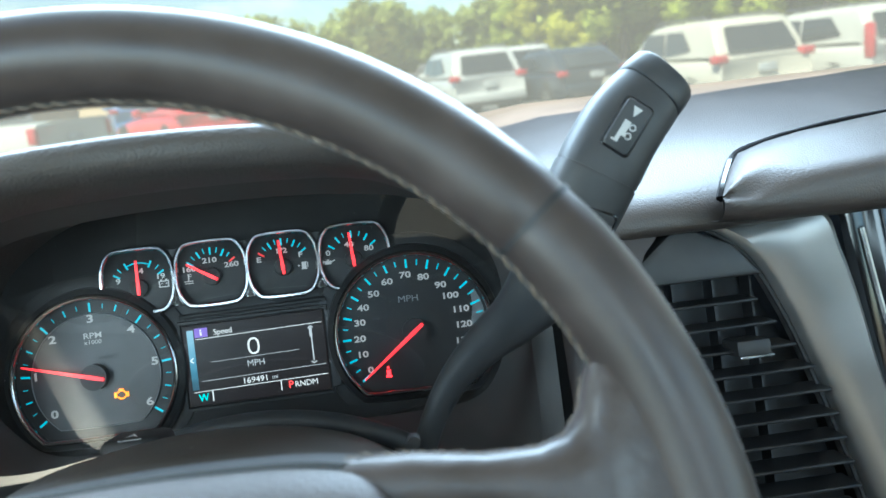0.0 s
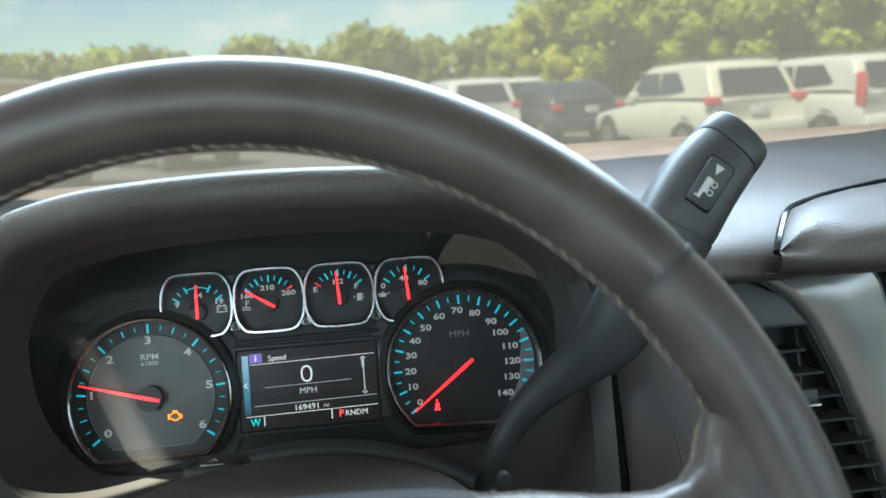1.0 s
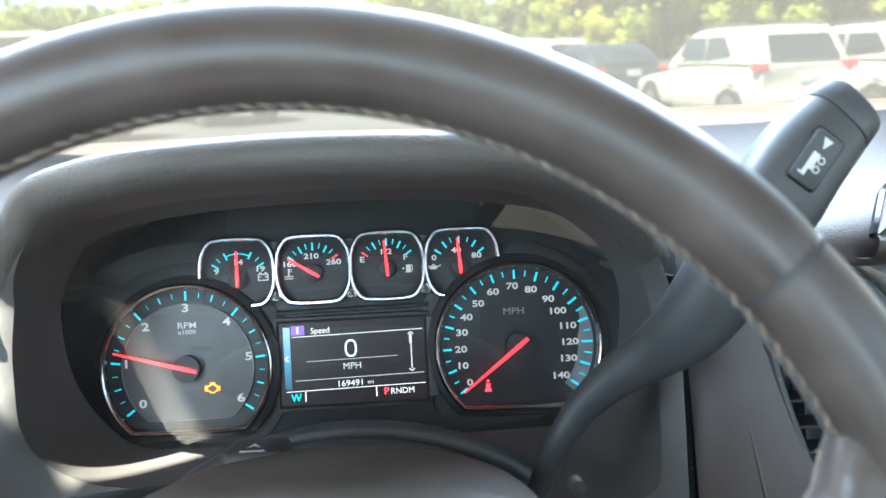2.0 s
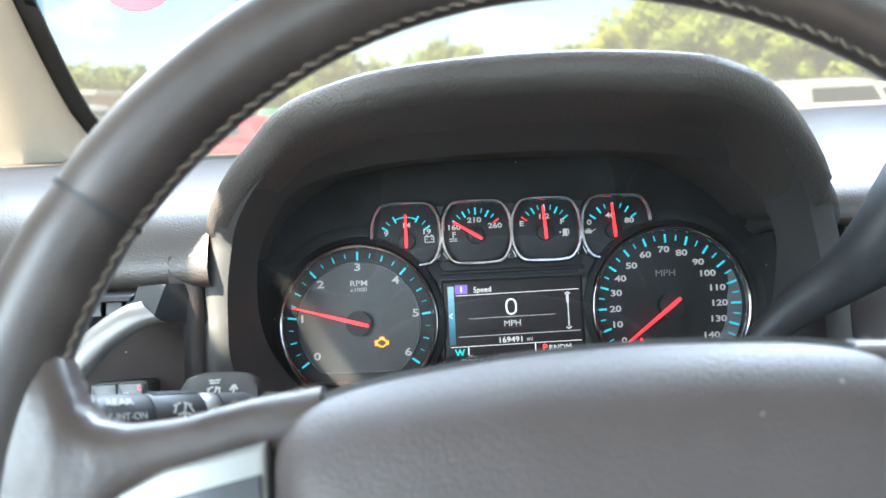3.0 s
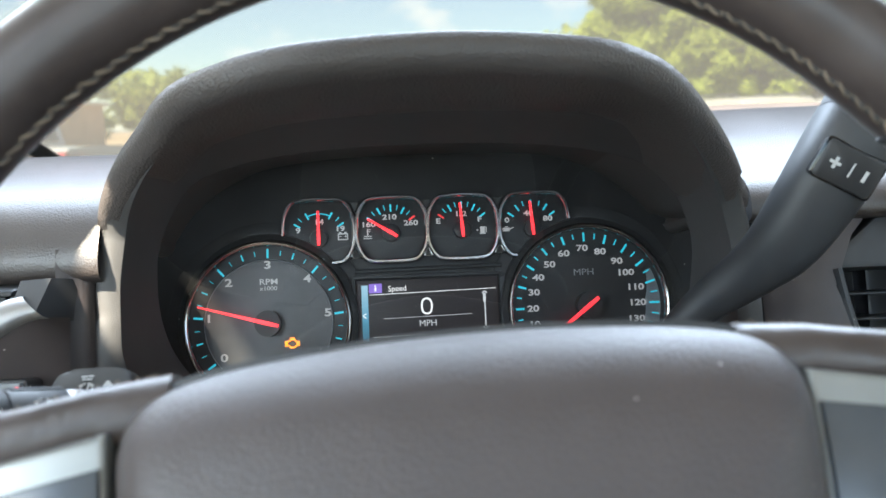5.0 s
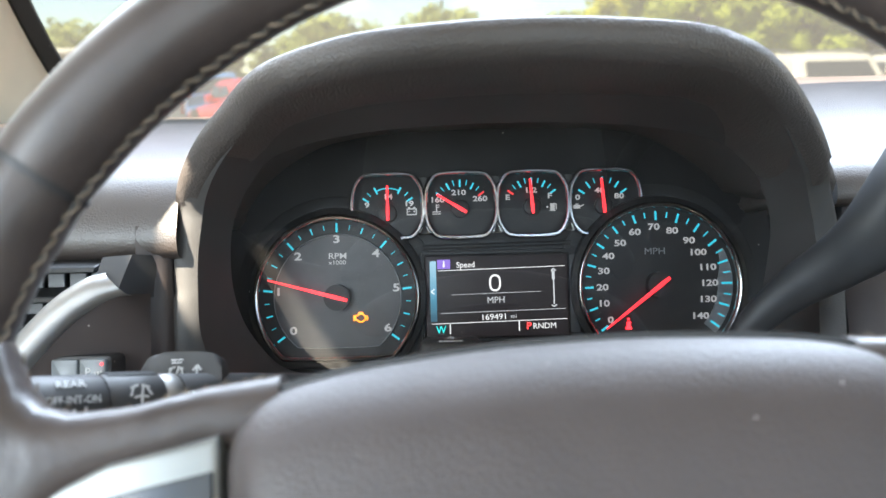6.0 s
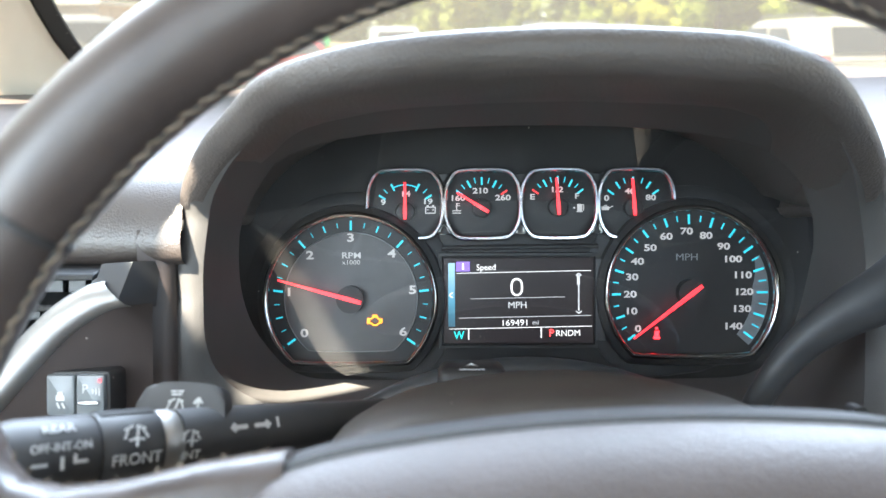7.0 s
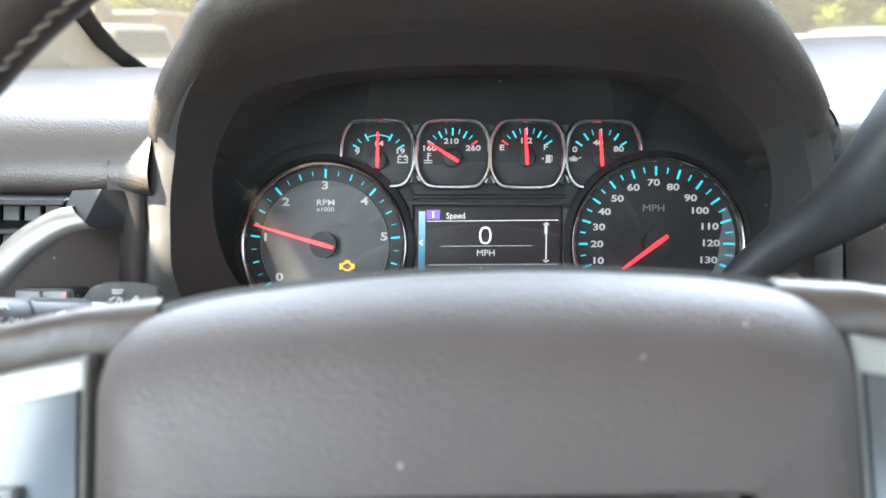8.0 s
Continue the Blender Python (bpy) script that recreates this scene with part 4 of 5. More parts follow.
part("truck_mark", bm, M_PRINT, btn)
P_AT, P_AX = line[41], (line[44] - line[38]).normalized()
P_UP = width[41] * 0.90
part("button_gap", plate_on(P_AT, P_AX, -0.0097, 0.0099, 0.0150, P_UP - 0.0012, 0.006), M_GLOSS, lever, "dark joint round the button")
paddle = part("shift_button", plate_on(P_AT, P_AX, -0.0088, 0.0090, 0.0140, P_UP - 0.0002, 0.006), M_BLACK, lever, "black plus and minus button")
part("plus_minus_mark", marks_on(bmesh.new(), P_AT, P_AX, ((-0.0007, 0.0007, -0.0098, -0.0046), (-0.0027, 0.0027, -0.0079, -0.0065), (-0.0034, 0.0034, 0.0004, 0.0011), (-0.0007, 0.0025, 0.0068, 0.0082), (-0.0026, -0.0007, 0.0068, 0.0082)), P_UP + 0.0006), M_PRINT, paddle)

# ---- turn signal and wiper stalk ----
stalk = thing("signal_stalk", (-0.09, -0.18, -0.06), "black turn signal and wiper stalk with white symbols", "stalk")
s0, s1 = Vector((-0.072, -0.160, -0.0470)), Vector((-0.209, -0.284, -0.0385))
s_dir = (s1 - s0).normalized()


def stalk_at(t):
    return s0 + s_dir * t


part("arm", tube([stalk_at(t) for t in (0, 0.03, 0.06, 0.085, 0.098)], [0.0075, 0.0085, 0.0100, 0.0112, 0.0114], 22), M_SOFT, stalk, "black tapered stalk arm", smooth=60)
part("ring", tube([stalk_at(t) for t in (0.0985, 0.100, 0.104, 0.1055)], [0.0112, 0.0117, 0.0117, 0.0112], 22), M_SILVER, stalk, "worn pale indicator ring")
collar = part("front_wiper_collar", tube([stalk_at(t) for t in (0.106, 0.1075, 0.126, 0.1275)], [0.0118, 0.0124, 0.0126, 0.0120], 28), M_SOFT, stalk, "black rotating wiper collar", smooth=50)
part("end_collar", tube([stalk_at(t) for t in (0.128, 0.1295, 0.152, 0.158, 0.160)], [0.0120, 0.0127, 0.0128, 0.0118, 0.008], 28), M_SOFT, stalk, "black rear wiper end collar", smooth=50)
s_up = (Vector((0, -0.55, 0.83)) - s_dir * Vector((0, -0.55, 0.83)).dot(s_dir)).normalized()
s_side = s_up.cross(s_dir).normalized()


def on_stalk(t, turn, r):
    a = radians(turn)
    return stalk_at(t) + (s_up * math.cos(a) + s_side * math.sin(a)) * r


def facing(t, turn, r, roll=0):
    """A frame on the stalk's skin: x along it (towards its root), y into it, z up round it."""
    o = on_stalk(t, turn, r)
    out = (o - stalk_at(t)).normalized()
    x = -s_dir
    z = x.cross(-out).normalized()
    return Matrix((x, -out, z)).transposed().to_4x4(), o




def stalk_print(name, bm_or_me, t, turn, r, parent):
    m4, o = facing(t, turn, r)
    me = bm_or_me
    if not isinstance(me, bpy.types.Mesh):
        me = bpy.data.meshes.new(name)
        bm_or_me.to_mesh(me)
        bm_or_me.free()
    me.transform(Matrix.Translation(o) @ m4)
    part(name, me, M_PRINT, parent)


SGN = 1 if s_side.dot(Vector((0, -1, 0))) > 0 else -1
for j in range(26):   # fine ribs of the collar
    k = part("rib", tube([on_stalk(0.1075, -8 * SGN + (-j) * 2.3 * SGN, 0.0126), on_stalk(0.1262, -8 * SGN + (-j) * 2.3 * SGN, 0.0128)], 0.00025, 4), M_BLACK, collar)


def wiper_icon(s):
    return bars([(0, -1.2 * s, 0.35 * s, 1.3 * s, -18), (0.25 * s, 0.0, 0.3 * s, 2.4 * s, -18), (-0.9 * s, 0.95 * s, 1.4 * s, 0.3 * s, 20), (0.9 * s, 0.95 * s, 1.4 * s, 0.3 * s, -20), (-1.35 * s, 0.1 * s, 0.3 * s, 1.6 * s, -25),
                 (1.35 * s, 0.1 * s, 0.3 * s, 1.6 * s, 25), (-0.6 * s, -0.75 * s, 1.1 * s, 0.3 * s, 15), (0.6 * s, -0.75 * s, 1.1 * s, 0.3 * s, -15)], -0.0003)


stalk_print("wiper_mark", wiper_icon(0.0024), 0.1165, 34 * SGN, 0.0127, collar)
stalk_print("lettering", words("FRONT", 0, -0.0003, 0, 0.0056, 0.95), 0.1165, 72 * SGN, 0.0127, collar)
stalk_print("wiper_mark", wiper_icon(0.0019), 0.0965, 48 * SGN, 0.0116, stalk)
stalk_print("lettering", words("INT", 0, -0.0003, 0, 0.0046, 0.95), 0.0965, 80 * SGN, 0.0116, stalk)
stalk_print("arrow_mark", bars([(-0.006, 0, 0.005, 0.0016), (-0.0088, 0, 0.0026, 0.0026, 45), (0.002, 0, 0.005, 0.0016), (0.0048, 0, 0.0026, 0.0026, 45), (0.0095, 0.0004, 0.001, 0.004)], -0.0003), 0.070, 40 * SGN, 0.0108, stalk)
stalk_print("lettering", words("REAR", 0, -0.0003, 0, 0.0042, 1.05), 0.141, 14 * SGN, 0.0130, stalk)
stalk_print("lettering", words("OFF-INT-ON", 0, -0.0003, 0, 0.0040, 0.85), 0.141, 42 * SGN, 0.0130, stalk)
stalk_print("step_mark", bars([(-0.007, 0, 0.005, 0.001), (0, 0, 0.001, 0.004), (0.006, 0, 0.004, 0.001), (0.004, 0.001, 0.001, 0.003)], -0.0003), 0.141, 64 * SGN, 0.0130, stalk)
# the washer paddle behind the arm
pad_c = Vector((-0.146, -0.213, -0.0345))
pad_turn = pose(0, 0, 0, -20, -3, -14)
bm = prism(rounded([(-0.0205, 0, -0.016), (0.0205, 0, -0.016), (0.0195, 0, 0.0075), (0.012, 0, 0.0105), (-0.0125, 0, 0.0115), (-0.018, 0, 0.0070)], 2), -0.002, 0.004, 0.0015)
bmesh.ops.transform(bm, matrix=Matrix.Translation(pad_c) @ pad_turn, verts=bm.verts)
wp = part("washer_paddle", bm, M_SOFT, stalk, "black washer paddle")
bm = wiper_icon(0.0021)
bars_into(bm, [(0.0095, -0.0003, 0.0009, 0.005), (0.0086, 0.0016, 0.0028, 0.0009, 50), (0.0104, 0.0016, 0.0028, 0.0009, -50), (0, 0.0042, 0.0045, 0.0006), (-0.0015, 0.0054, 0.0025, 0.0006), (0.0015, 0.0054, 0.0025, 0.0006)], -0.0003)
bmesh.ops.transform(bm, matrix=Matrix.Translation(pad_c) @ pad_turn @ pose(-0.001, -0.0022, 0.002), verts=bm.verts)
part("wiper_mark", bm, M_PRINT, wp)

# ---- dashboard ----
ICF = CF.inverted()


def wp_(x, y, z):
    """A place in the level frame of the car, in the dash's own frame."""
    return ICF @ Vector((x, y, z))


dash = thing("dashboard", (0, 0.1, -0.3), "dark grained dashboard with silver trim", "dashboard")
XL, XR = -0.50, 1.10


def dash_skin(xs, profile):
    return loft([[wp_(x, *q) for q in curve3(profile(x))] for x in xs], closed=False)


def lift(x):
    return min(1, max(0, (x - 0.26) / 0.13)) ** 1.3


def crest(x):
    """The dash top rises towards the passenger's side of the binnacle."""
    t = min(1, max(0, (x - 0.10) / 0.14))
    return 0.0260 * t * t * (3 - 2 * t)


def curve3(pts):
    return [(p.y, p.z) for p in curve([(0, a, b) for a, b in pts], 4)]


part("top_pad", dash_skin([XL + (XR - XL) * k / 30 for k in range(31)], lambda x: [(0.66, 1.36), (0.60, 1.386), (0.45, 1.394 + 0.6 * crest(x)), (0.25, 1.400 + crest(x)), (0.14, 1.402 + 0.9 * crest(x)), (0.09, 1.397 + 0.7 * crest(x)), (0.07, 1.37), (0.07, 1.33)]), M_DASH, dash, "grained dash top", smooth=80)
part("end_pad", dash_skin([XL + (-0.1775 - XL) * k / 14 for k in range(15)], lambda x: [(0.10, 1.4045), (0.02, 1.4015), (-0.05, 1.394), (-0.082, 1.383), (-0.097, 1.366), (-0.102, 1.352), (-0.095, 1.342), (-0.06, 1.338)]), M_DASH, dash, "grained padded dash roll", smooth=80)
part("side_pad", dash_skin([0.184 + (1.10 - 0.184) * k / 24 for k in range(25)], lambda x: [(0.18, 1.402 + crest(x)), (0.12, 1.4055 + 0.86 * crest(x)), (0.06, 1.4035 + max(0.65 * crest(x), 0.007 * lift(x))), (0.0, 1.400 + max(0.35 * crest(x), 0.0105 * lift(x))), (-0.045, 1.392 + 0.012 * lift(x)), (-0.070, 1.382 + 0.004 * lift(x)), (-0.080, 1.371), (-0.078, 1.360), (-0.05, 1.355)]), M_DASH, dash, "grained dash top beside the binnacle", smooth=80)
# padded centre lip, parted from the dash by an open seam
rings, seam = [], []
for x, yb, yf, zt in ((0.2845, -0.100, -0.103, 1.384), (0.2880, -0.095, -0.108, 1.389), (0.2960, -0.083, -0.112, 1.396), (0.308, -0.067, -0.116, 1.4025), (0.330, -0.053, -0.118, 1.4055), (0.358, -0.041, -0.119, 1.4080),
                      (0.427, -0.024, -0.120, 1.4120), (0.6, -0.005, -0.121, 1.414), (0.85, 0.0, -0.121, 1.414), (1.09, 0.0, -0.119, 1.412)):
    k = yb - yf
    prof = [(yb, zt - 0.010), (yb, zt - 0.003), (yb - k * 0.06, zt - 0.0005), (yb - k * 0.35, zt - 0.0005), (yb - k * 0.68, zt - 0.006 * min(1, k / 0.06)), (yf + 0.004, zt - 0.013 * min(1, k / 0.03)), (yf, 1.380), (yf + 0.004, 1.371), (yf + 0.02, 1.366), (-0.04, 1.364)]
    rings.append([wp_(x, *q) for q in curve3(prof)])
    seam.append(wp_(x, yb + 0.0022, zt - 0.0026))
part("centre_pad", loft(rings, closed=False), M_DASH, dash, "grained padded centre lip", smooth=80)
part("seam", tube(curve(seam, 4), 0.0030, 8), M_GLOSS, dash, "dark open joint")

# right of the binnacle: dark wall, cocoa panel, vent, silver trim
part("side_wall", loft([[Vector((0.176, -0.02, z)), Vector((0.186, -0.075, z)), Vector((0.192, -0.082, z))] for z in (0.060, 0.02, -0.03, -0.08, -0.15)], closed=False), M_BLACK, dash)
part("cocoa_panel", loft([[Vector((x0 + (x1 - x0) * k / 6, y0 + (y1 - y0) * k / 6 - 0.006 * math.sin(math.pi * k / 6), z)) for k in range(7)] for z, x0, x1, y0, y1 in
                          ((0.052, 0.190, 0.268, -0.078, -0.080), (0.03, 0.190, 0.245, -0.080, -0.088), (0.0, 0.191, 0.230, -0.083, -0.094), (-0.04, 0.192, 0.243, -0.085, -0.096), (-0.09, 0.193, 0.262, -0.086, -0.098), (-0.2, 0.195, 0.30, -0.088, -0.1))], closed=False), M_BROWN, dash, "cocoa coloured side panel", smooth=70)
part("panel_crease", tube(curve([(0.212, -0.0915, 0.02), (0.2155, -0.0945, -0.02), (0.222, -0.0965, -0.06), (0.232, -0.098, -0.12)], 5), 0.0012, 6), M_BROWN, dash)
vent = part("air_vent", loft([[Vector((x0, -0.045, z)), Vector((x1, -0.040, z))] for z, x0, x1 in ((0.043, 0.258, 0.285), (0.015, 0.232, 0.32), (-0.04, 0.242, 0.345), (-0.09, 0.258, 0.358), (-0.2, 0.295, 0.385))], closed=False), M_BLACK, dash, "black air vent")
part("vent_lip", prism([(0.236, 0.020), (0.268, 0.0445), (0.300, 0.030), (0.316, 0.010), (0.232, 0.010)], -0.085, -0.05, 0.003), M_SOFT, vent, "vent top panel")
part("vent_side", tube(curve([(0.232, -0.092, 0.010), (0.2375, -0.093, -0.02), (0.249, -0.094, -0.06), (0.262, -0.096, -0.10), (0.285, -0.098, -0.17)], 6), 0.0032, 8), M_BLACK, vent)
for k in range(11):
    z = -0.004 - 0.0148 * k
    x0, x1 = 0.232 + 0.26 * max(0, -z - 0.005) ** 1.12 * 1.05, 0.316 + 0.040 * min(1, -z / 0.06) + 0.18 * max(0, -z - 0.06)
    part("slat", block(x0, x1 - 0.007, -0.084, -0.060, z - 0.0010, z + 0.0010, 0.0008, 1, pose(0, 0, 0, 4)), M_SLAT, vent)
for x in (0.268, 0.294, 0.318):
    part("vane", block(x - 0.0008, x + 0.0008, -0.060, -0.045, -0.17, 0.01), M_BLACK, vent)
part("vent_slider", block(0.292, 0.313, -0.091, -0.066, -0.0375, -0.0275, 0.002, 2), M_BLACK, vent, "black vent slider")
part("slider_edge", block(0.2925, 0.3135, -0.0925, -0.0895, -0.0385, -0.0365, 0.0006, 1), M_CHROME, vent, "chrome slider edge")
trim_in = curve([(0.2690, -0.072, 0.0460), (0.292, -0.078, 0.0385), (0.312, -0.079, 0.0205), (0.328, -0.076, -0.008), (0.3415, -0.073, -0.041), (0.356, -0.070, -0.085), (0.370, -0.068, -0.134), (0.385, -0.068, -0.19)], 5)
trim_out = curve([(0.276, -0.060, 0.0560), (0.320, -0.066, 0.0560), (0.352, -0.092, 0.0440), (0.361, -0.093, 0.020), (0.370, -0.090, -0.012), (0.379, -0.088, -0.06), (0.393, -0.087, -0.11), (0.41, -0.087, -0.19)], 5)
rings = []
for p, q in zip(trim_in, trim_out):
    rings.append([p + Vector((0, 0.015, 0)), p, p.lerp(q, 0.05) + Vector((0, -0.0028, 0.0006)), p.lerp(q, 0.11) + Vector((0, -0.0045, 0.0006)), p.lerp(q, 0.5) + Vector((0, -0.0055, 0.001)), p.lerp(q, 0.93) + Vector((0, -0.0030, 0)), q, q + Vector((0.001, 0.02, 0))])
part("silver_trim", loft(rings, closed=False), M_SILVER, dash, "satin silver vent surround", smooth=28)
part("trim_edge", tube([p + Vector((-0.0015, 0.001, 0)) for p in trim_in], 0.0016, 6), M_BLACK, dash)
part("console_face", loft([[Vector((x, y, z)) for x, y in ((0.372 + dx, -0.075), (0.386 + dx, -0.088), (0.394 + dx, -0.088), (0.40 + dx, -0.078), (0.75, -0.078))] for z, dx in ((0.045, 0), (-0.02, 0.004), (-0.1, 0.012), (-0.25, 0.03))], closed=False), M_GLOSS, dash, "gloss black centre stack", smooth=50)
part("stack_edge", tube(curve([(0.376, -0.091, 0.03), (0.383, -0.090, -0.02), (0.392, -0.090, -0.07), (0.41, -0.09, -0.15)], 5), 0.0022, 8), M_CHROME, dash, "bright edge strip")

# left of the binnacle: vent, corner block, silver sweep, switch panel
part("corner_column", loft([[Vector(q) for q in ((-0.1825, -0.04, z), (-0.1830, -0.104, z), (-0.188, -0.108, z), (-0.199, -0.112, z), (-0.200, -0.09, z))] for z in (0.036, 0.0, -0.04, -0.09, -0.16)], closed=False), M_BROWN, dash, "narrow column beside the instruments", smooth=60)
lv = part("air_vent", loft([[Vector((x, -0.085, z)) for x in (-0.50, -0.195)] for z in (0.03, -0.10)], closed=False), M_BLACK, dash, "black side air vent")
for k, z in enumerate((0.0155, 0.0005, -0.0135, -0.0275)):
    part("slat", block(-0.45, -0.2155 - 0.006 * k, -0.125, -0.100, z - 0.0017, z + 0.0017, 0.0008, 1, pose(0, 0, 0, 12)), M_SLAT, lv)
for k in range(9):
    part("vane", block(-0.2285 - 0.0118 * k, -0.2180 - 0.0118 * k, -0.098, -0.093, -0.05, 0.02, 0.001, 1), M_SLAT, lv)
part("corner_block", loft([[Vector(q) for q in ring] for ring in (((-0.2125, -0.122, 0.0195), (-0.198, -0.120, 0.0205), (-0.189, -0.106, 0.0205)), ((-0.2145, -0.130, 0.004), (-0.200, -0.133, 0.004), (-0.189, -0.112, 0.006)), ((-0.218, -0.131, 0.0015), (-0.2, -0.135, 0.0), (-0.189, -0.114, -0.002)))], closed=False), M_SLAT, dash, "dark grey corner block", smooth=50)
sweep = curve([(-0.1985, -0.1345, 0.0035), (-0.208, -0.137, 0.0010), (-0.222, -0.141, -0.0085), (-0.234, -0.146, -0.022), (-0.246, -0.152, -0.038), (-0.262, -0.16, -0.060), (-0.28, -0.165, -0.09)], 6)
part("silver_sweep", loft([[p + Vector((-0.010, 0.008, 0.008)), p + Vector((-0.0075, -0.001, 0.0070)), p + Vector((-0.0045, -0.0035, 0.0042)), p + Vector((0, -0.0045, 0.0)), p + Vector((0.003, -0.0022, -0.003)), p + Vector((0.004, 0.003, -0.004))] for p in sweep], closed=False), M_SILVER, dash, "satin silver sweep", smooth=70)
part("switch_panel", loft([[p + Vector((0.0035, 0.001, -0.0035)) for p in sweep], [Vector((-0.190, -0.116, z)) + (p - sweep[0]) * 0.0 for p, z in zip(sweep, [0.0 - 0.1 * k / (len(sweep) - 1) for k in range(len(sweep))])]], closed=False), M_BROWN, dash, "cocoa switch panel", smooth=80)
bank = part("switch_bank", prism(rrect(-0.2310, -0.2005, -0.052, -0.0295, 0.003), -0.1425, -0.120, 0.0015), M_BLACK, dash, "bank of two dash buttons")
for x0, x1 in ((-0.2292, -0.2160), (-0.2154, -0.2024)):
    b = part("dash_button", prism(rrect(x0, x1, -0.0495, -0.0310, 0.0012), -0.1455, -0.140, 0.0012), M_BUTTON, bank, "pale grey push button")
part("lettering", words("P", -0.2110, -0.1458, -0.0375, 0.0060), M_PRINT, bank)
part("parking_mark", bars([(-0.2075, -0.0385, 0.0007, 0.0022), (-0.2060, -0.0385, 0.0007, 0.0030), (-0.2045, -0.0385, 0.0007, 0.0038)], -0.1458), M_PRINT, bank)
part("traction_mark", bars([(-0.2225, -0.0415, 0.0040, 0.0026), (-0.2225, -0.0395, 0.0026, 0.0018), (-0.2235, -0.0450, 0.0008, 0.003, 25), (-0.2212, -0.0450, 0.0008, 0.003, 25)], -0.1458), M_PRINT, bank)
part("indicator_lamp", disc(-0.2042, -0.0335, 0.0007, -0.1460, -0.1450, 0, 10), M_REDLAMP, bank, "lit red dot")
part("chrome_flap", block(-0.2140, -0.2042, -0.1475, -0.1440, -0.0445, -0.0425, 0.0006, 1), M_CHROME, bank)
# lower dash and the ledge below the instruments
part("ledge", loft([[Vector((x, y, z - 0.010 * (abs(x) / 0.18) ** 2 * 0)) for x in (-0.188, -0.15, -0.1, 0, 0.1, 0.15, 0.188)] for y, z in ((-0.085, -0.099), (-0.098, -0.101), (-0.106, -0.106), (-0.108, -0.116), (-0.11, -0.16), (-0.06, -0.30))], closed=False), M_SURROUND, dash, "lower dash panel", smooth=60)
part("knee_panel", loft([[wp_(x, y, z) for x in (XL, -0.25, -0.186)] for y, z in ((-0.15, 1.28), (-0.17, 1.2), (-0.14, 1.0), (0.0, 0.8))], closed=False), M_BROWN, dash)
part("knee_panel", loft([[wp_(x, y, z) for x in (0.19, 0.5, XR)] for y, z in ((-0.02, 1.12), (-0.06, 1.05), (-0.05, 1.0), (0.05, 0.8))], closed=False), M_BROWN, dash)

# ---- car cabin round the camera ----
def skin(name, rings, mat, label, closed=False, smooth=30, thick=0.02):
    bm = loft([[Vector(p) for p in r] for r in rings], closed=closed)
    ob = lone(name, bm, mat, label, "car body", "structure", smooth)
    s = ob.modifiers.new("thickness", "SOLIDIFY")
    s.thickness, s.offset = thick, 0
    return ob


XD, XP = -0.52, 1.12     # driver's and passenger's doors
skin("floor", [[(XD, 0.9, 0.55), (XP, 0.9, 0.55)], [(XD, -2.0, 0.55), (XP, -2.0, 0.55)]], M_CARPET, "dark carpeted car floor")
# the unseen front edge is drawn forward at the right to shade the dash
skin("ceiling", [[(XD + 0.07, -0.27, 2.04), (0.0, -0.24, 2.01), (0.2, -0.17, 1.962), (0.38, -0.05, 1.888), (XP - 0.07, -0.06, 1.86)], [(XD + 0.07, -0.36, 2.06), (0.0, -0.36, 2.075), (0.2, -0.33, 2.06), (0.38, -0.30, 2.05), (XP - 0.07, -0.36, 2.05)],
                 [(XD + 0.07, -0.8, 2.06), (0.0, -0.8, 2.08), (0.2, -0.8, 2.08), (0.38, -0.8, 2.08), (XP - 0.07, -0.8, 2.06)], [(XD + 0.08, -2.0, 1.93), (0.0, -2.0, 1.96), (0.2, -2.0, 1.97), (0.38, -2.0, 1.97), (XP - 0.08, -2.0, 1.93)]], M_BEIGE, "beige car headliner, unseen front edge shaped to shade the dash")
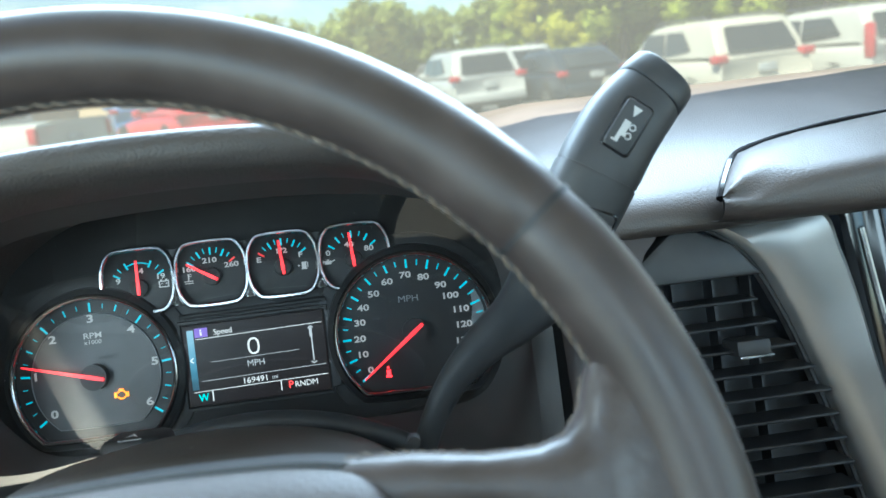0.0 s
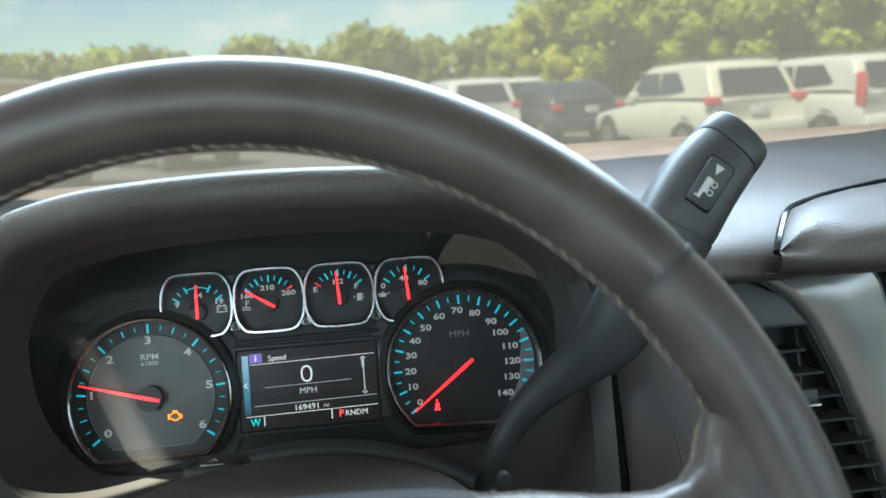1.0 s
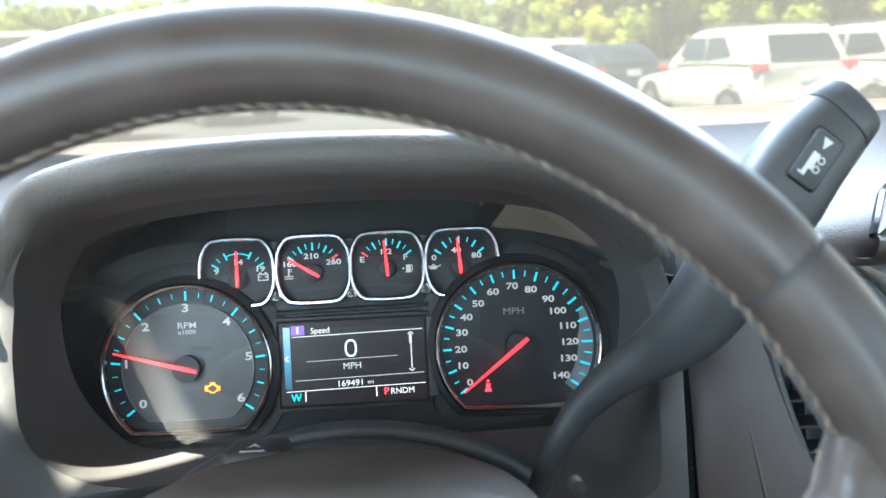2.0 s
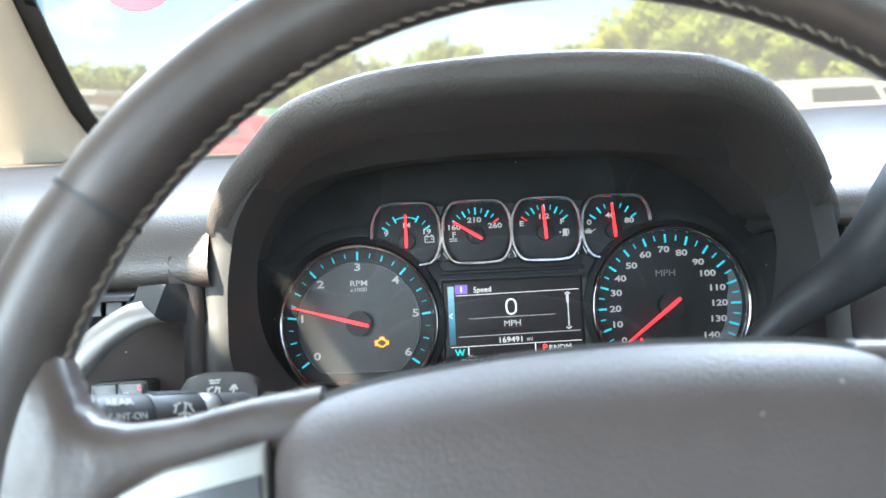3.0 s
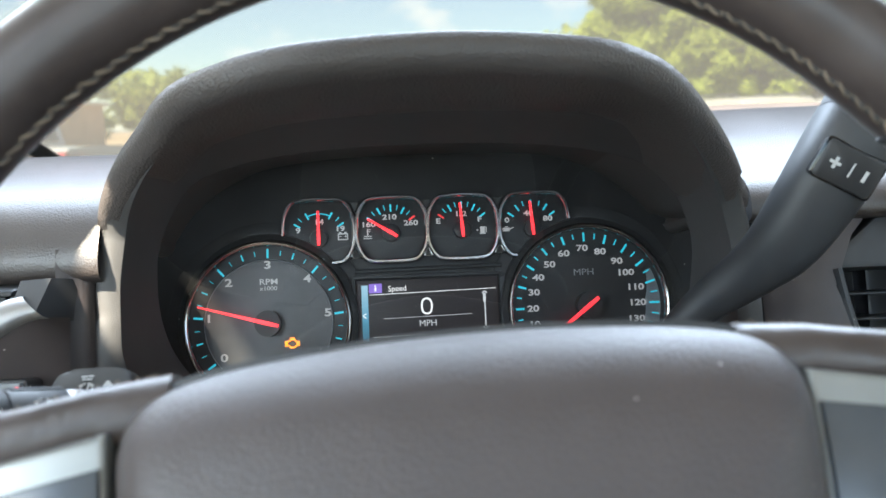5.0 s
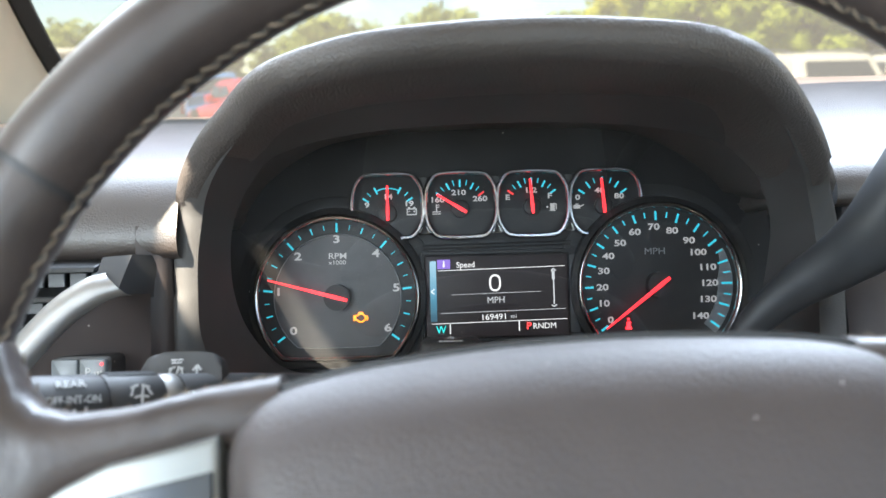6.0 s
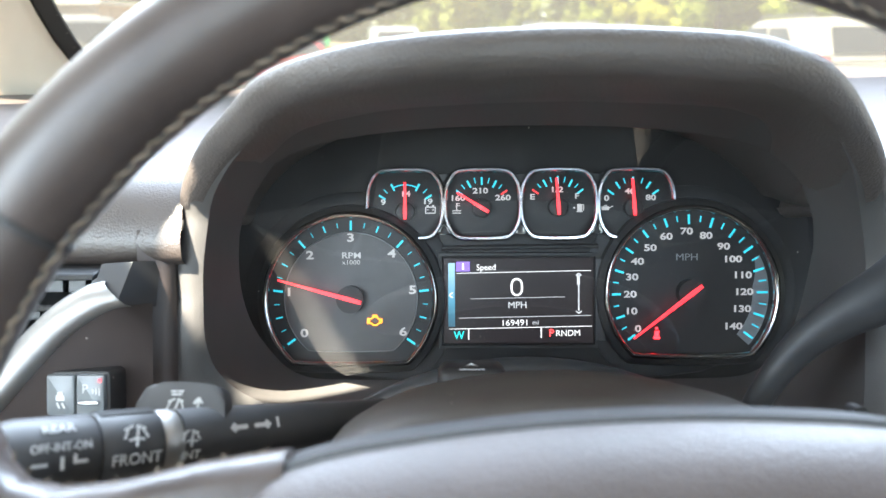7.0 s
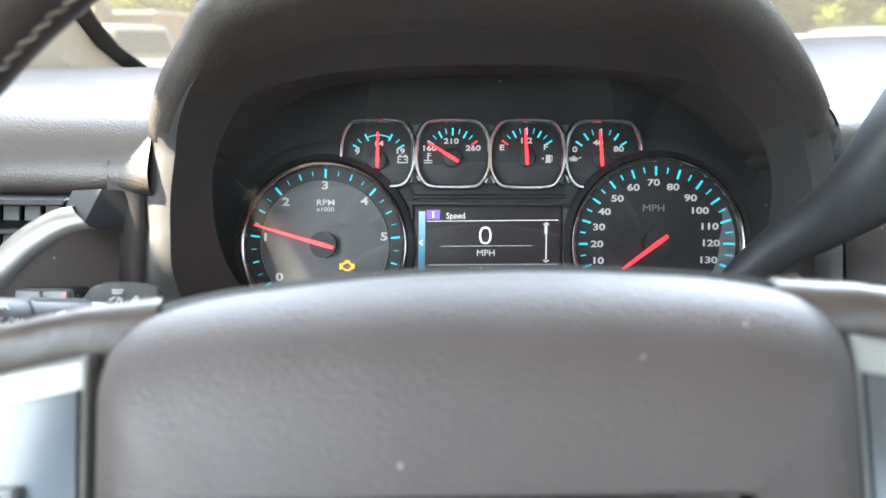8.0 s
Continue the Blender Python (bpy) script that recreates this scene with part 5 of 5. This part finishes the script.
for nm, x, tx in (("wall_driver", XD, 0.10), ("wall_passenger", XP, -0.10)):
    skin(nm, [[(x, y, 0.55), (x, y, 1.0), (x, y, 1.33)] for y in (0.9, 0.4, 0.0, -0.6, -1.2, -2.0)], M_BEIGE, "beige car door lining")
    # unseen panel, widened forward to keep the sun off the wheel rim
    skin(nm, [[(x + 0.02 * (1 if tx > 0 else -1), y - 0.0, 1.33), (x + tx * 0.7, y, 2.07)] for y in (-0.448 if x < 0 else -0.462, -0.56)], M_BEIGE, "unseen beige pillar panel, blocks the sun")
    # unseen upper panel, added to block high sun above the window opening
    skin(nm, [[(x + tx * 0.62, y, 1.75), (x + tx * 0.7, y, 2.07)] for y in (-0.56, -0.86)], M_BEIGE, "unseen beige panel above the window, blocks the sun")
    skin(nm, [[(x + tx * 0.2, y, 1.33), (x + tx * 0.7, y, 2.07)] for y in (-0.86, -0.93)], M_BEIGE, "unseen beige pillar panel, blocks the sun")
    if x < 0:
        # unseen pieces below and above a narrow slot that shapes the sun patches
        skin(nm, [[(x + 0.02, y, 1.33), (x + tx * 0.6, y, 1.862)] for y in (-0.397, -0.448)], M_BEIGE, "unseen beige panel under the sun slot")
        skin(nm, [[(x + tx * 0.69, y, 2.022), (x + tx * 0.7, y, 2.07)] for y in (-0.397, -0.448)], M_BEIGE, "unseen beige panel above the window, blocks the sun")
    # unseen blocker over the front side window, leaves the dash roll mostly shaded
    skin(nm, [[(x + 0.02 * (1 if tx > 0 else -1), y, 1.33), (x + tx * 0.7, y, min(2.07, 1.815 - 0.907 * y))] for y in (0.10, -0.08, -0.24, -0.30, -0.397)], M_BEIGE, "unseen beige blocker filling the front side window")
    skin(nm, [[(x + 0.02 * (1 if tx > 0 else -1), y, 1.33), (x + tx * 0.7, y, 1.96)] for y in (-1.75, -2.0)], M_BEIGE, "beige rear pillar")
skin("wall_rear", [[(XD, -2.0, 0.55), (XP, -2.0, 0.55)], [(XD, -2.0, 1.35), (XP, -2.0, 1.35)]], M_BEIGE, "beige rear lining")
skin("wall_front", [[(XD, 0.70, 0.55), (XP, 0.70, 0.55)], [(XD, 0.68, 1.37), (XP, 0.68, 1.37)]], M_BLACK, "dark firewall")


def pillar(side):
    x = XD if side < 0 else XP
    foot, head = Vector((x, 0.50, 1.36)), Vector((x - 0.060 * side, -0.22, 2.013))
    rings, fr = [], []
    for k in range(23):
        u = k / 22
        p = foot.lerp(head, u) + Vector((0, 0.02 * math.sin(math.pi * u), 0))
        w, flare = 0.062 - 0.012 * u, 0.10 * math.exp(-u * 20)
        rings.append([p + Vector((-side * (w * q + (flare if q > 0.3 else 0)), r, 0)) for q, r in ((-0.5, 0.05), (0.35, 0.05), (0.62, 0.02), (0.66, -0.02), (0.4, -0.07), (-0.3, -0.11), (-0.6, -0.10))])
        e = w * 0.66 + flare
        fr.append([p + Vector((-side * q, r, 0)) for q, r in ((e - 0.02, 0.052), (e - 0.004, 0.030), (e + 0.013 + flare * 0.25, 0.034), (e + 0.013 + flare * 0.25, 0.040), (e - 0.016, 0.060))])
    post = thing("windscreen_pillar", tuple(foot), "beige windscreen pillar with a black glass edge", "pillar", at=Matrix.Identity(4))
    part("pillar_trim", loft(rings), M_BEIGE, post, smooth=60)
    part("glass_edge", loft(fr), M_BLACK, post)


pillar(-1)
pillar(1)
glass = lone("windscreen", loft([[Vector((XD + 0.02 + 0.10 * t, 0.60 - 0.66 * t, 1.37 + 0.46 * t)), Vector((0.3, 0.70 - 0.72 * t, 1.37 + 0.475 * t)), Vector((XP - 0.02 - 0.10 * t, 0.60 - 0.66 * t, 1.37 + 0.46 * t))] for t in (0, 0.25, 0.5, 0.75, 1, 1.22)], closed=False), M_GLASS, "car windscreen, tinted to dim and haze the outside", "window", "structure", 60)
glass.visible_shadow = False


def car_seat(x):
    seat = thing("car_seat", (x, -1.0, 0.56), "dark leather car seat", "seat", "front seats", at=Matrix.Identity(4))
    part("seat_cushion", block(x - 0.26, x + 0.26, -1.18, -0.62, 0.72, 0.90, 0.06, 3), M_SEAT, seat)
    part("seat_base", block(x - 0.22, x + 0.22, -1.15, -0.68, 0.56, 0.73, 0.02, 2), M_BLACK, seat)
    part("backrest", block(x - 0.26, x + 0.26, -1.32, -1.14, 0.88, 1.52, 0.07, 3, pose(0, 0, 0, 12)), M_SEAT, seat)
    part("headrest", block(x - 0.13, x + 0.13, -1.40, -1.27, 1.56, 1.76, 0.05, 3, pose(0, 0, 0, 8)), M_SEAT, seat)


car_seat(0.0)
car_seat(0.64)

# ---- outside: ground, woods, cars ----
M_ASPHALT = surface("sunlit asphalt", (0.085, 0.083, 0.082), 0.9, grain=("noise", 60, 0.5, 0.01), mottle=(0.35, 0.2))
M_FIELD = surface("dry field", (0.36, 0.27, 0.17), 0.95, grain=("noise", 4, 0.6, 0.1), mottle=(0.08, 0.25))
M_LEAF = surface("leaves", (0.36, 0.41, 0.055), 0.6, mottle=(0.45, 0.45))
M_LEAF2 = surface("yellow green leaves", (0.50, 0.50, 0.05), 0.6, mottle=(0.45, 0.4))
M_LEAF3 = surface("far leaves", (0.27, 0.31, 0.075), 0.7, mottle=(0.12, 0.35))
M_BARK = surface("bark", (0.10, 0.075, 0.055), 0.9, grain=("noise", 30, 0.8, 0.03), mottle=(3, 0.3))
M_WALLB = surface("tan render wall", (0.50, 0.36, 0.25), 0.85, grain=("noise", 8, 0.3, 0.02), mottle=(0.5, 0.12))
M_ROOFB = surface("pale roof edge", (0.62, 0.58, 0.5), 0.7, mottle=(0.6, 0.1))
M_DARKGLASS = surface("dark car glass", (0.02, 0.025, 0.03), 0.05, coat=0.5)
M_TYRE = surface("tyre", (0.02, 0.02, 0.02), 0.85, mottle=(12, 0.2))
M_TAIL = surface("red tail lamp", (0.38, 0.025, 0.03), 0.15, coat=0.6)
M_PLATEB = surface("number plate", (0.36, 0.37, 0.38), 0.4, mottle=(9, 0.2))


def paint(name, c):
    return surface(name, c, 0.28, coat=0.8, mottle=(1.5, 0.05))


# sunlight glows through the leaves
for m_leaf in (M_LEAF, M_LEAF2, M_LEAF3):
    ln, ll = m_leaf.node_tree.nodes, m_leaf.node_tree.links
    l_tl, l_mix, l_b = ln.new("ShaderNodeBsdfTranslucent"), ln.new("ShaderNodeMixShader"), ln["Principled BSDF"]
    l_mix.inputs[0].default_value = 0.45
    ll.new(l_b.inputs["Base Color"].links[0].from_socket, l_tl.inputs["Color"])
    ll.new(l_b.outputs[0], l_mix.inputs[1])
    ll.new(l_tl.outputs[0], l_mix.inputs[2])
    ll.new(l_mix.outputs[0], ln["Material Output"].inputs[0])

P_WHITE, P_CREAM, P_GREY, P_DARK, P_RED, P_GREEN, P_BLUE = paint("white paint", (0.44, 0.43, 0.405)), paint("cream white paint", (0.46, 0.43, 0.37)), paint("silver paint", (0.42, 0.42, 0.42)), paint("dark blue paint", (0.02, 0.03, 0.045)), paint("red paint", (0.5, 0.02, 0.03)), paint("green paint", (0.03, 0.35, 0.08)), paint("blue paint", (0.08, 0.18, 0.4))

gm = bmesh.new()
for a in (((-900, -300), (900, -300), (900, 1500), (-900, 1500)),):
    gm.faces.new([gm.verts.new((x, y, 0)) for x, y in a])
lone("ground", gm, M_ASPHALT, "pale worn asphalt of a car park", "ground", "structure", 0)
fm = bmesh.new()
fm.faces.new([fm.verts.new((x, y, 0.02)) for x, y in ((-400, 60), (-12, 60), (10, 150), (-30, 600), (-400, 600))])
lone("field", fm, M_FIELD, "dry tan field beyond the car park", "field", "structure", 0)


def soften(rings, steps=3):
    """Rounds the sections of a lofted body and eases it along its length."""
    rings = [rounded(r, 1) for r in rings]
    lanes = [curve([r[k] for r in rings], steps) for k in range(len(rings[0]))]
    return [[lane[i] for lane in lanes] for i in range(len(lanes[0]))]


def car(x, y, turn, body, kind, group, label):
    """A parked car with its tail towards the camera; kind: suv, hatch, pickup or wagon."""
    L, Wd, Hh, deck = {"suv": (4.5, 1.84, 1.68, 1.02), "wagon": (4.8, 1.90, 1.66, 1.02), "hatch": (4.3, 1.78, 1.47, 0.93), "pickup": (5.6, 1.95, 1.85, 1.15)}[kind]
    at = pose(x, y, 0, 0, 0, turn)
    c = thing("parked_car", (0, 0, 0), label, "car", group, at=at)
    w = Wd / 2
    # lower body, tail at y = 0
    prof = [(0.0, 0.45, 0.92), (0.03, 0.36, 0.95), (0.5, 0.32, 1.0), (L * 0.5, 0.30, 1.0), (L - 0.5, 0.32, 0.98), (L - 0.05, 0.42, 0.85)]
    rings = []
    for yy, zb, ws in prof:
        top = deck if yy < L * 0.66 else deck - 0.05 - 0.22 * (yy - L * 0.66) / (L * 0.34)
        rings.append([Vector((sx * w * ws * f, yy, zb + (top - zb) * g)) for sx, f, g in ((-1, 0.93, 0), (-1, 0.99, 0.25), (-1, 1.0, 0.55), (-1, 0.97, 0.86), (-1, 0.91, 1), (1, 0.91, 1), (1, 0.97, 0.86), (1, 1.0, 0.55), (1, 0.99, 0.25), (1, 0.93, 0))])
    part("body", loft(soften(rings)), body, c, smooth=60)
    # glasshouse
    if kind == "pickup":
        ya, yb, yc, yd = 1.95, 2.1, 3.3, 4.1
    else:
        ya, yb, yc, yd = 0.08, 0.42 if kind != "hatch" else 0.75, L * 0.52, L * 0.70
    cab = []
    for yy, zt, ws in ((ya, deck - 0.02, 0.90), ((ya + yb) / 2, (deck + Hh) / 2, 0.87), (yb, Hh - 0.06, 0.80), (yb + 0.2, Hh - 0.01, 0.78), ((yb + yc) / 2, Hh, 0.77), (yc, Hh - 0.05, 0.77), ((yc + yd) / 2, (deck + Hh) / 2, 0.84), (yd, deck - 0.04, 0.88)):
        q = (zt - deck + 0.04) / (Hh - deck)
        cab.append([Vector((sx * w * (0.90 + (ws - 0.90) * g), yy, deck - 0.04 + (zt - deck + 0.04) * g)) for sx, g in ((-1, 0), (-1, 0.5), (-1, 0.9), (-0.9, 1), (0.9, 1), (1, 0.9), (1, 0.5), (1, 0))])
    part("cabin", loft(soften(cab)), body, c, smooth=60)

    def pane(name, corners, out):
        cs = [Vector(q) for q in corners]
        loop = [cs[i].lerp(cs[j], f) for i in range(4) for j, f in (((i - 1) % 4, 0.10), ((i - 1) % 4, 0.03), ((i + 1) % 4, 0.03), ((i + 1) % 4, 0.10))]
        part(name, loft([[p - Vector(out) * 0.02 for p in loop], [p + Vector(out) * (0.055 if name == "rear_window" else 0.012) for p in loop]]), M_DARKGLASS, c, "dark window glass", smooth=30)

    hb, ht = deck + 0.09, Hh - 0.16
    xb, xt = w * 0.72, w * 0.62
    sl = (yb - ya) / (Hh - 0.06 - deck + 0.02)
    pane("rear_window", [(-xb, ya + sl * 0.08, hb), (xb, ya + sl * 0.08, hb), (xt, ya + sl * (ht - deck + 0.02), ht), (-xt, ya + sl * (ht - deck + 0.02), ht)], (0, -1, 0.25))
    for sx in (-1, 1):
        back = yb + (0.55 if kind != "wagon" else 0.35)
        mid_y = (back + yc) / 2 + 0.15
        span = ((back, mid_y - 0.02, 0.30), (mid_y + 0.02, yc + 0.25, 0.04)) if kind != "pickup" else ((yb + 0.15, yc + 0.1, 0.08),)
        for y0, y1, rake in span:
            pane("side_window", [(sx * w * 0.885, y0, hb + 0.3 * rake), (sx * w * 0.885, y1 + (0.16 if rake < 0.1 else 0), hb), (sx * w * 0.80, y1 - (0.10 if rake < 0.1 else 0), ht), (sx * w * 0.80, y0 + rake, ht)], (sx, 0, 0.2))
        if kind != "pickup":
            part("roof_rail", tube([(sx * w * 0.72, yb + 0.15, Hh - 0.01), (sx * w * 0.72, yb + 0.35, Hh + 0.035), (sx * w * 0.72, yc - 0.25, Hh + 0.035), (sx * w * 0.72, yc - 0.05, Hh - 0.015)], 0.018, 6), M_SILVER, c, "silver roof rail")
        part("side_mirror", block(sx * (w * 0.95) - 0.10, sx * (w * 0.95) + 0.10, yd - 0.62, yd - 0.44, deck + 0.03, deck + 0.17, 0.05, 2), body, c)
        z0, z1, tw = {"suv": (0.95, 1.09, 0.30), "wagon": (0.80, 1.36, 0.14), "hatch": (0.84, 0.97, 0.28), "pickup": (0.78, 1.08, 0.16)}[kind]
        part("tail_lamp", block(sx * w * 0.90 - tw / 2, sx * w * 0.90 + tw / 2 - 0.05, -0.035, 0.16, z0, z1, 0.03, 2), M_TAIL, c, "red tail lamp")
        for wy in (0.85, L - 0.85):
            wh = part("wheel", tube([(sx * (w - 0.22), wy, 0.34), (sx * (w + 0.005), wy, 0.34)], 0.34, 20), M_TYRE, c, "black tyre", smooth=50)
            part("hubcap", tube([(sx * (w - 0.02), wy, 0.34), (sx * (w + 0.015), wy, 0.34)], 0.21, 16), M_SILVER, wh)
            part("wheel_arch", tube([(sx * (w - 0.30), wy, 0.36), (sx * (w - 0.002), wy, 0.36)], 0.40, 20), M_BLACK, c)
    part("rear_bumper", block(-w * 0.93, w * 0.93, -0.10, 0.2, 0.42, 0.66, 0.05, 2), body if kind != "pickup" else M_CHROME, c)
    part("bumper_insert", block(-w * 0.75, w * 0.75, -0.108, -0.05, 0.36, 0.47, 0.02, 1), M_BLACK, c)
    part("number_plate", block(-0.17, 0.17, -0.045, -0.01, 0.76, 0.90, 0.01, 1), M_PLATEB, c, "number plate")
    return c


RIGHT = "cars parked ahead"
car(6.65, 13.2, 11, P_CREAM, "suv", RIGHT, "cream white compact SUV parked tail on")
car(9.05, 12.9, 11, P_WHITE, "wagon", RIGHT, "white crossover with tall red tail lamps")
car(5.25, 18.5, 14, P_DARK, "hatch", RIGHT, "dark blue hatchback in a parking bay")
car(2.98, 19.5, 12, P_GREY, "suv", RIGHT, "silver SUV parked tail on")
car(5.08, 25.0, 12, P_GREY, "suv", RIGHT, "silver SUV further back")
LEFT = "cars parked to the side"
car(-3.3, 19.0, 35, P_RED, "hatch", LEFT, "red hatchback across the car park")
car(-5.4, 16.0, 62, P_WHITE, "pickup", LEFT, "white pickup parked side on")
car(-4.2, 25.0, 20, P_GREEN, "suv", LEFT, "bright green SUV in the far row")
car(-6.6, 26.0, 20, P_BLUE, "suv", LEFT, "blue SUV in the far row")
car(-1.6, 27.0, 10, P_GREY, "suv", LEFT, "silver SUV in the far row")

hall = thing("hall", (-38, 62, 0), "low tan building with small dark windows", "building", at=Matrix.Identity(4))
part("wall", block(-58, -24, 60, 74, 0, 3.5), M_WALLB, hall)
part("roof", block(-58.4, -23.6, 59.6, 74.4, 3.5, 3.8, 0.05, 1), M_ROOFB, hall)
part("wall", block(-32, -27, 57.5, 60.2, 0, 4.5), M_WALLB, hall, "taller entrance block")
for k in range(9):
    part("window", block(-56 + 2.7 * k, -54.6 + 2.7 * k, 59.93, 60.05, 1.3, 2.5, 0.02, 1), M_DARKGLASS, hall)


def leaf_cloud(seed, lobes, count, size):
    """Many small leaf faces spread over the lobes of a crown."""
    rnd = random.Random(seed)
    bm = bmesh.new()
    for _ in range(count):
        c, r = rnd.choice(lobes)
        v = Vector((rnd.gauss(0, 1), rnd.gauss(0, 1), rnd.gauss(0, 1))).normalized()
        p = Vector(c) + Vector((v.x * r, v.y * r, v.z * r * 0.85)) * (rnd.random() ** 0.28) * rnd.uniform(0.85, 1.12)
        a = Vector((rnd.gauss(0, 1), rnd.gauss(0, 1), rnd.gauss(0, 0.6))).normalized()
        b = a.cross(v + Vector((0.01, 0, 0))).normalized()
        s = size * rnd.uniform(0.5, 1.35)
        q = [p + a * s, p + b * s * 0.6, p - a * s * 0.9, p - b * s * 0.55]
        bm.faces.new([bm.verts.new(x) for x in q])
    return bm


def tree(seed, height, spread, leaf):
    rnd = random.Random(seed)
    t = thing("tree", (0, 0, 0), "tall leafy green tree at the wood's edge", "tree", "trees at the wood's edge", at=Matrix.Identity(4))
    trunk = tube([(0, 0, -0.1), (0.1, 0, height * 0.2), (0.05, 0.1, height * 0.45), (0, 0, height * 0.8)], [height * 0.022, height * 0.017, height * 0.012, 0.04], 8)
    lobes = []
    for k in range(26):
        a, h = rnd.uniform(0, 6.28), rnd.uniform(0.06, 0.9)
        r = spread * (0.95 - 0.75 * abs(h - 0.45)) * rnd.uniform(0.35, 0.85)
        c = (math.cos(a) * r, math.sin(a) * r, height * h)
        lobes.append((c, spread * rnd.uniform(0.26, 0.46)))
        if k < 8:
            tube([(0, 0, height * (h - 0.14)), (c[0] * 0.5, c[1] * 0.5, height * (h - 0.05)), c], [0.09, 0.06, 0.02], 5, bm=trunk)
    part("trunk", trunk, M_BARK, t)
    part("crown", leaf_cloud(seed + 7, lobes, 15000, spread * 0.058), leaf, t, "leafy crown", smooth=0)
    return t


protos = [tree(11, 15, 4.6, M_LEAF), tree(23, 13, 4.2, M_LEAF), tree(35, 16, 4.8, M_LEAF2)]
rnd = random.Random(5)
place = []
for k in range(30):
    u = k / 29
    # the wood's edge runs from far ahead to near on the passenger's side
    bx, by = 13 + 34 * u, 78 - 34 * u
    place.append((bx + rnd.uniform(-1.5, 1.5), by + rnd.uniform(-2, 3) + (6 if k % 2 else 0)))
for k, (bx, by) in enumerate(place):
    p = protos[2] if k in (4, 15) else protos[k % 2]
    s = rnd.uniform(0.8, 1.1) * (0.42 + 0.58 * min(1, k / 7))
    m = pose(bx, by, 0, 0, 0, rnd.uniform(0, 360))
    if k < 3:
        protos[k].matrix_world = m @ Matrix.Scale(s, 4)
        continue
    ob = copy_thing(p, m)
    ob.scale = (s, s, s)
# far woods as one mass
lob = []
for k in range(150):
    x = -190 + 2.2 * k
    d = 170 + 25 * math.sin(k * 0.7)
    for j in range(4):
        lob.append(((x + rnd.uniform(-2, 2), d - j * 3, 2.0 + 2.2 * j + rnd.uniform(-0.9, 0.9) + 0.8 * math.sin(k * 0.23) + 0.5 * math.sin(k * 0.9)), rnd.uniform(2.4, 3.8)))
lone("far_woods", leaf_cloud(77, lob, 95000, 0.85), M_LEAF3, "distant line of green woods", "woods", "stuff", 0)
lob = []
for k in range(60):
    u = rnd.random()
    bx, by = 14 + 36 * u + rnd.uniform(3, 10), 84 - 34 * u + rnd.uniform(3, 10)
    lob.append(((bx, by, rnd.uniform(1, 9)), rnd.uniform(2.5, 4)))
lone("undergrowth", leaf_cloud(78, lob, 16000, 0.55), M_LEAF, "dense green undergrowth behind the trees", "woods", "stuff", 0)

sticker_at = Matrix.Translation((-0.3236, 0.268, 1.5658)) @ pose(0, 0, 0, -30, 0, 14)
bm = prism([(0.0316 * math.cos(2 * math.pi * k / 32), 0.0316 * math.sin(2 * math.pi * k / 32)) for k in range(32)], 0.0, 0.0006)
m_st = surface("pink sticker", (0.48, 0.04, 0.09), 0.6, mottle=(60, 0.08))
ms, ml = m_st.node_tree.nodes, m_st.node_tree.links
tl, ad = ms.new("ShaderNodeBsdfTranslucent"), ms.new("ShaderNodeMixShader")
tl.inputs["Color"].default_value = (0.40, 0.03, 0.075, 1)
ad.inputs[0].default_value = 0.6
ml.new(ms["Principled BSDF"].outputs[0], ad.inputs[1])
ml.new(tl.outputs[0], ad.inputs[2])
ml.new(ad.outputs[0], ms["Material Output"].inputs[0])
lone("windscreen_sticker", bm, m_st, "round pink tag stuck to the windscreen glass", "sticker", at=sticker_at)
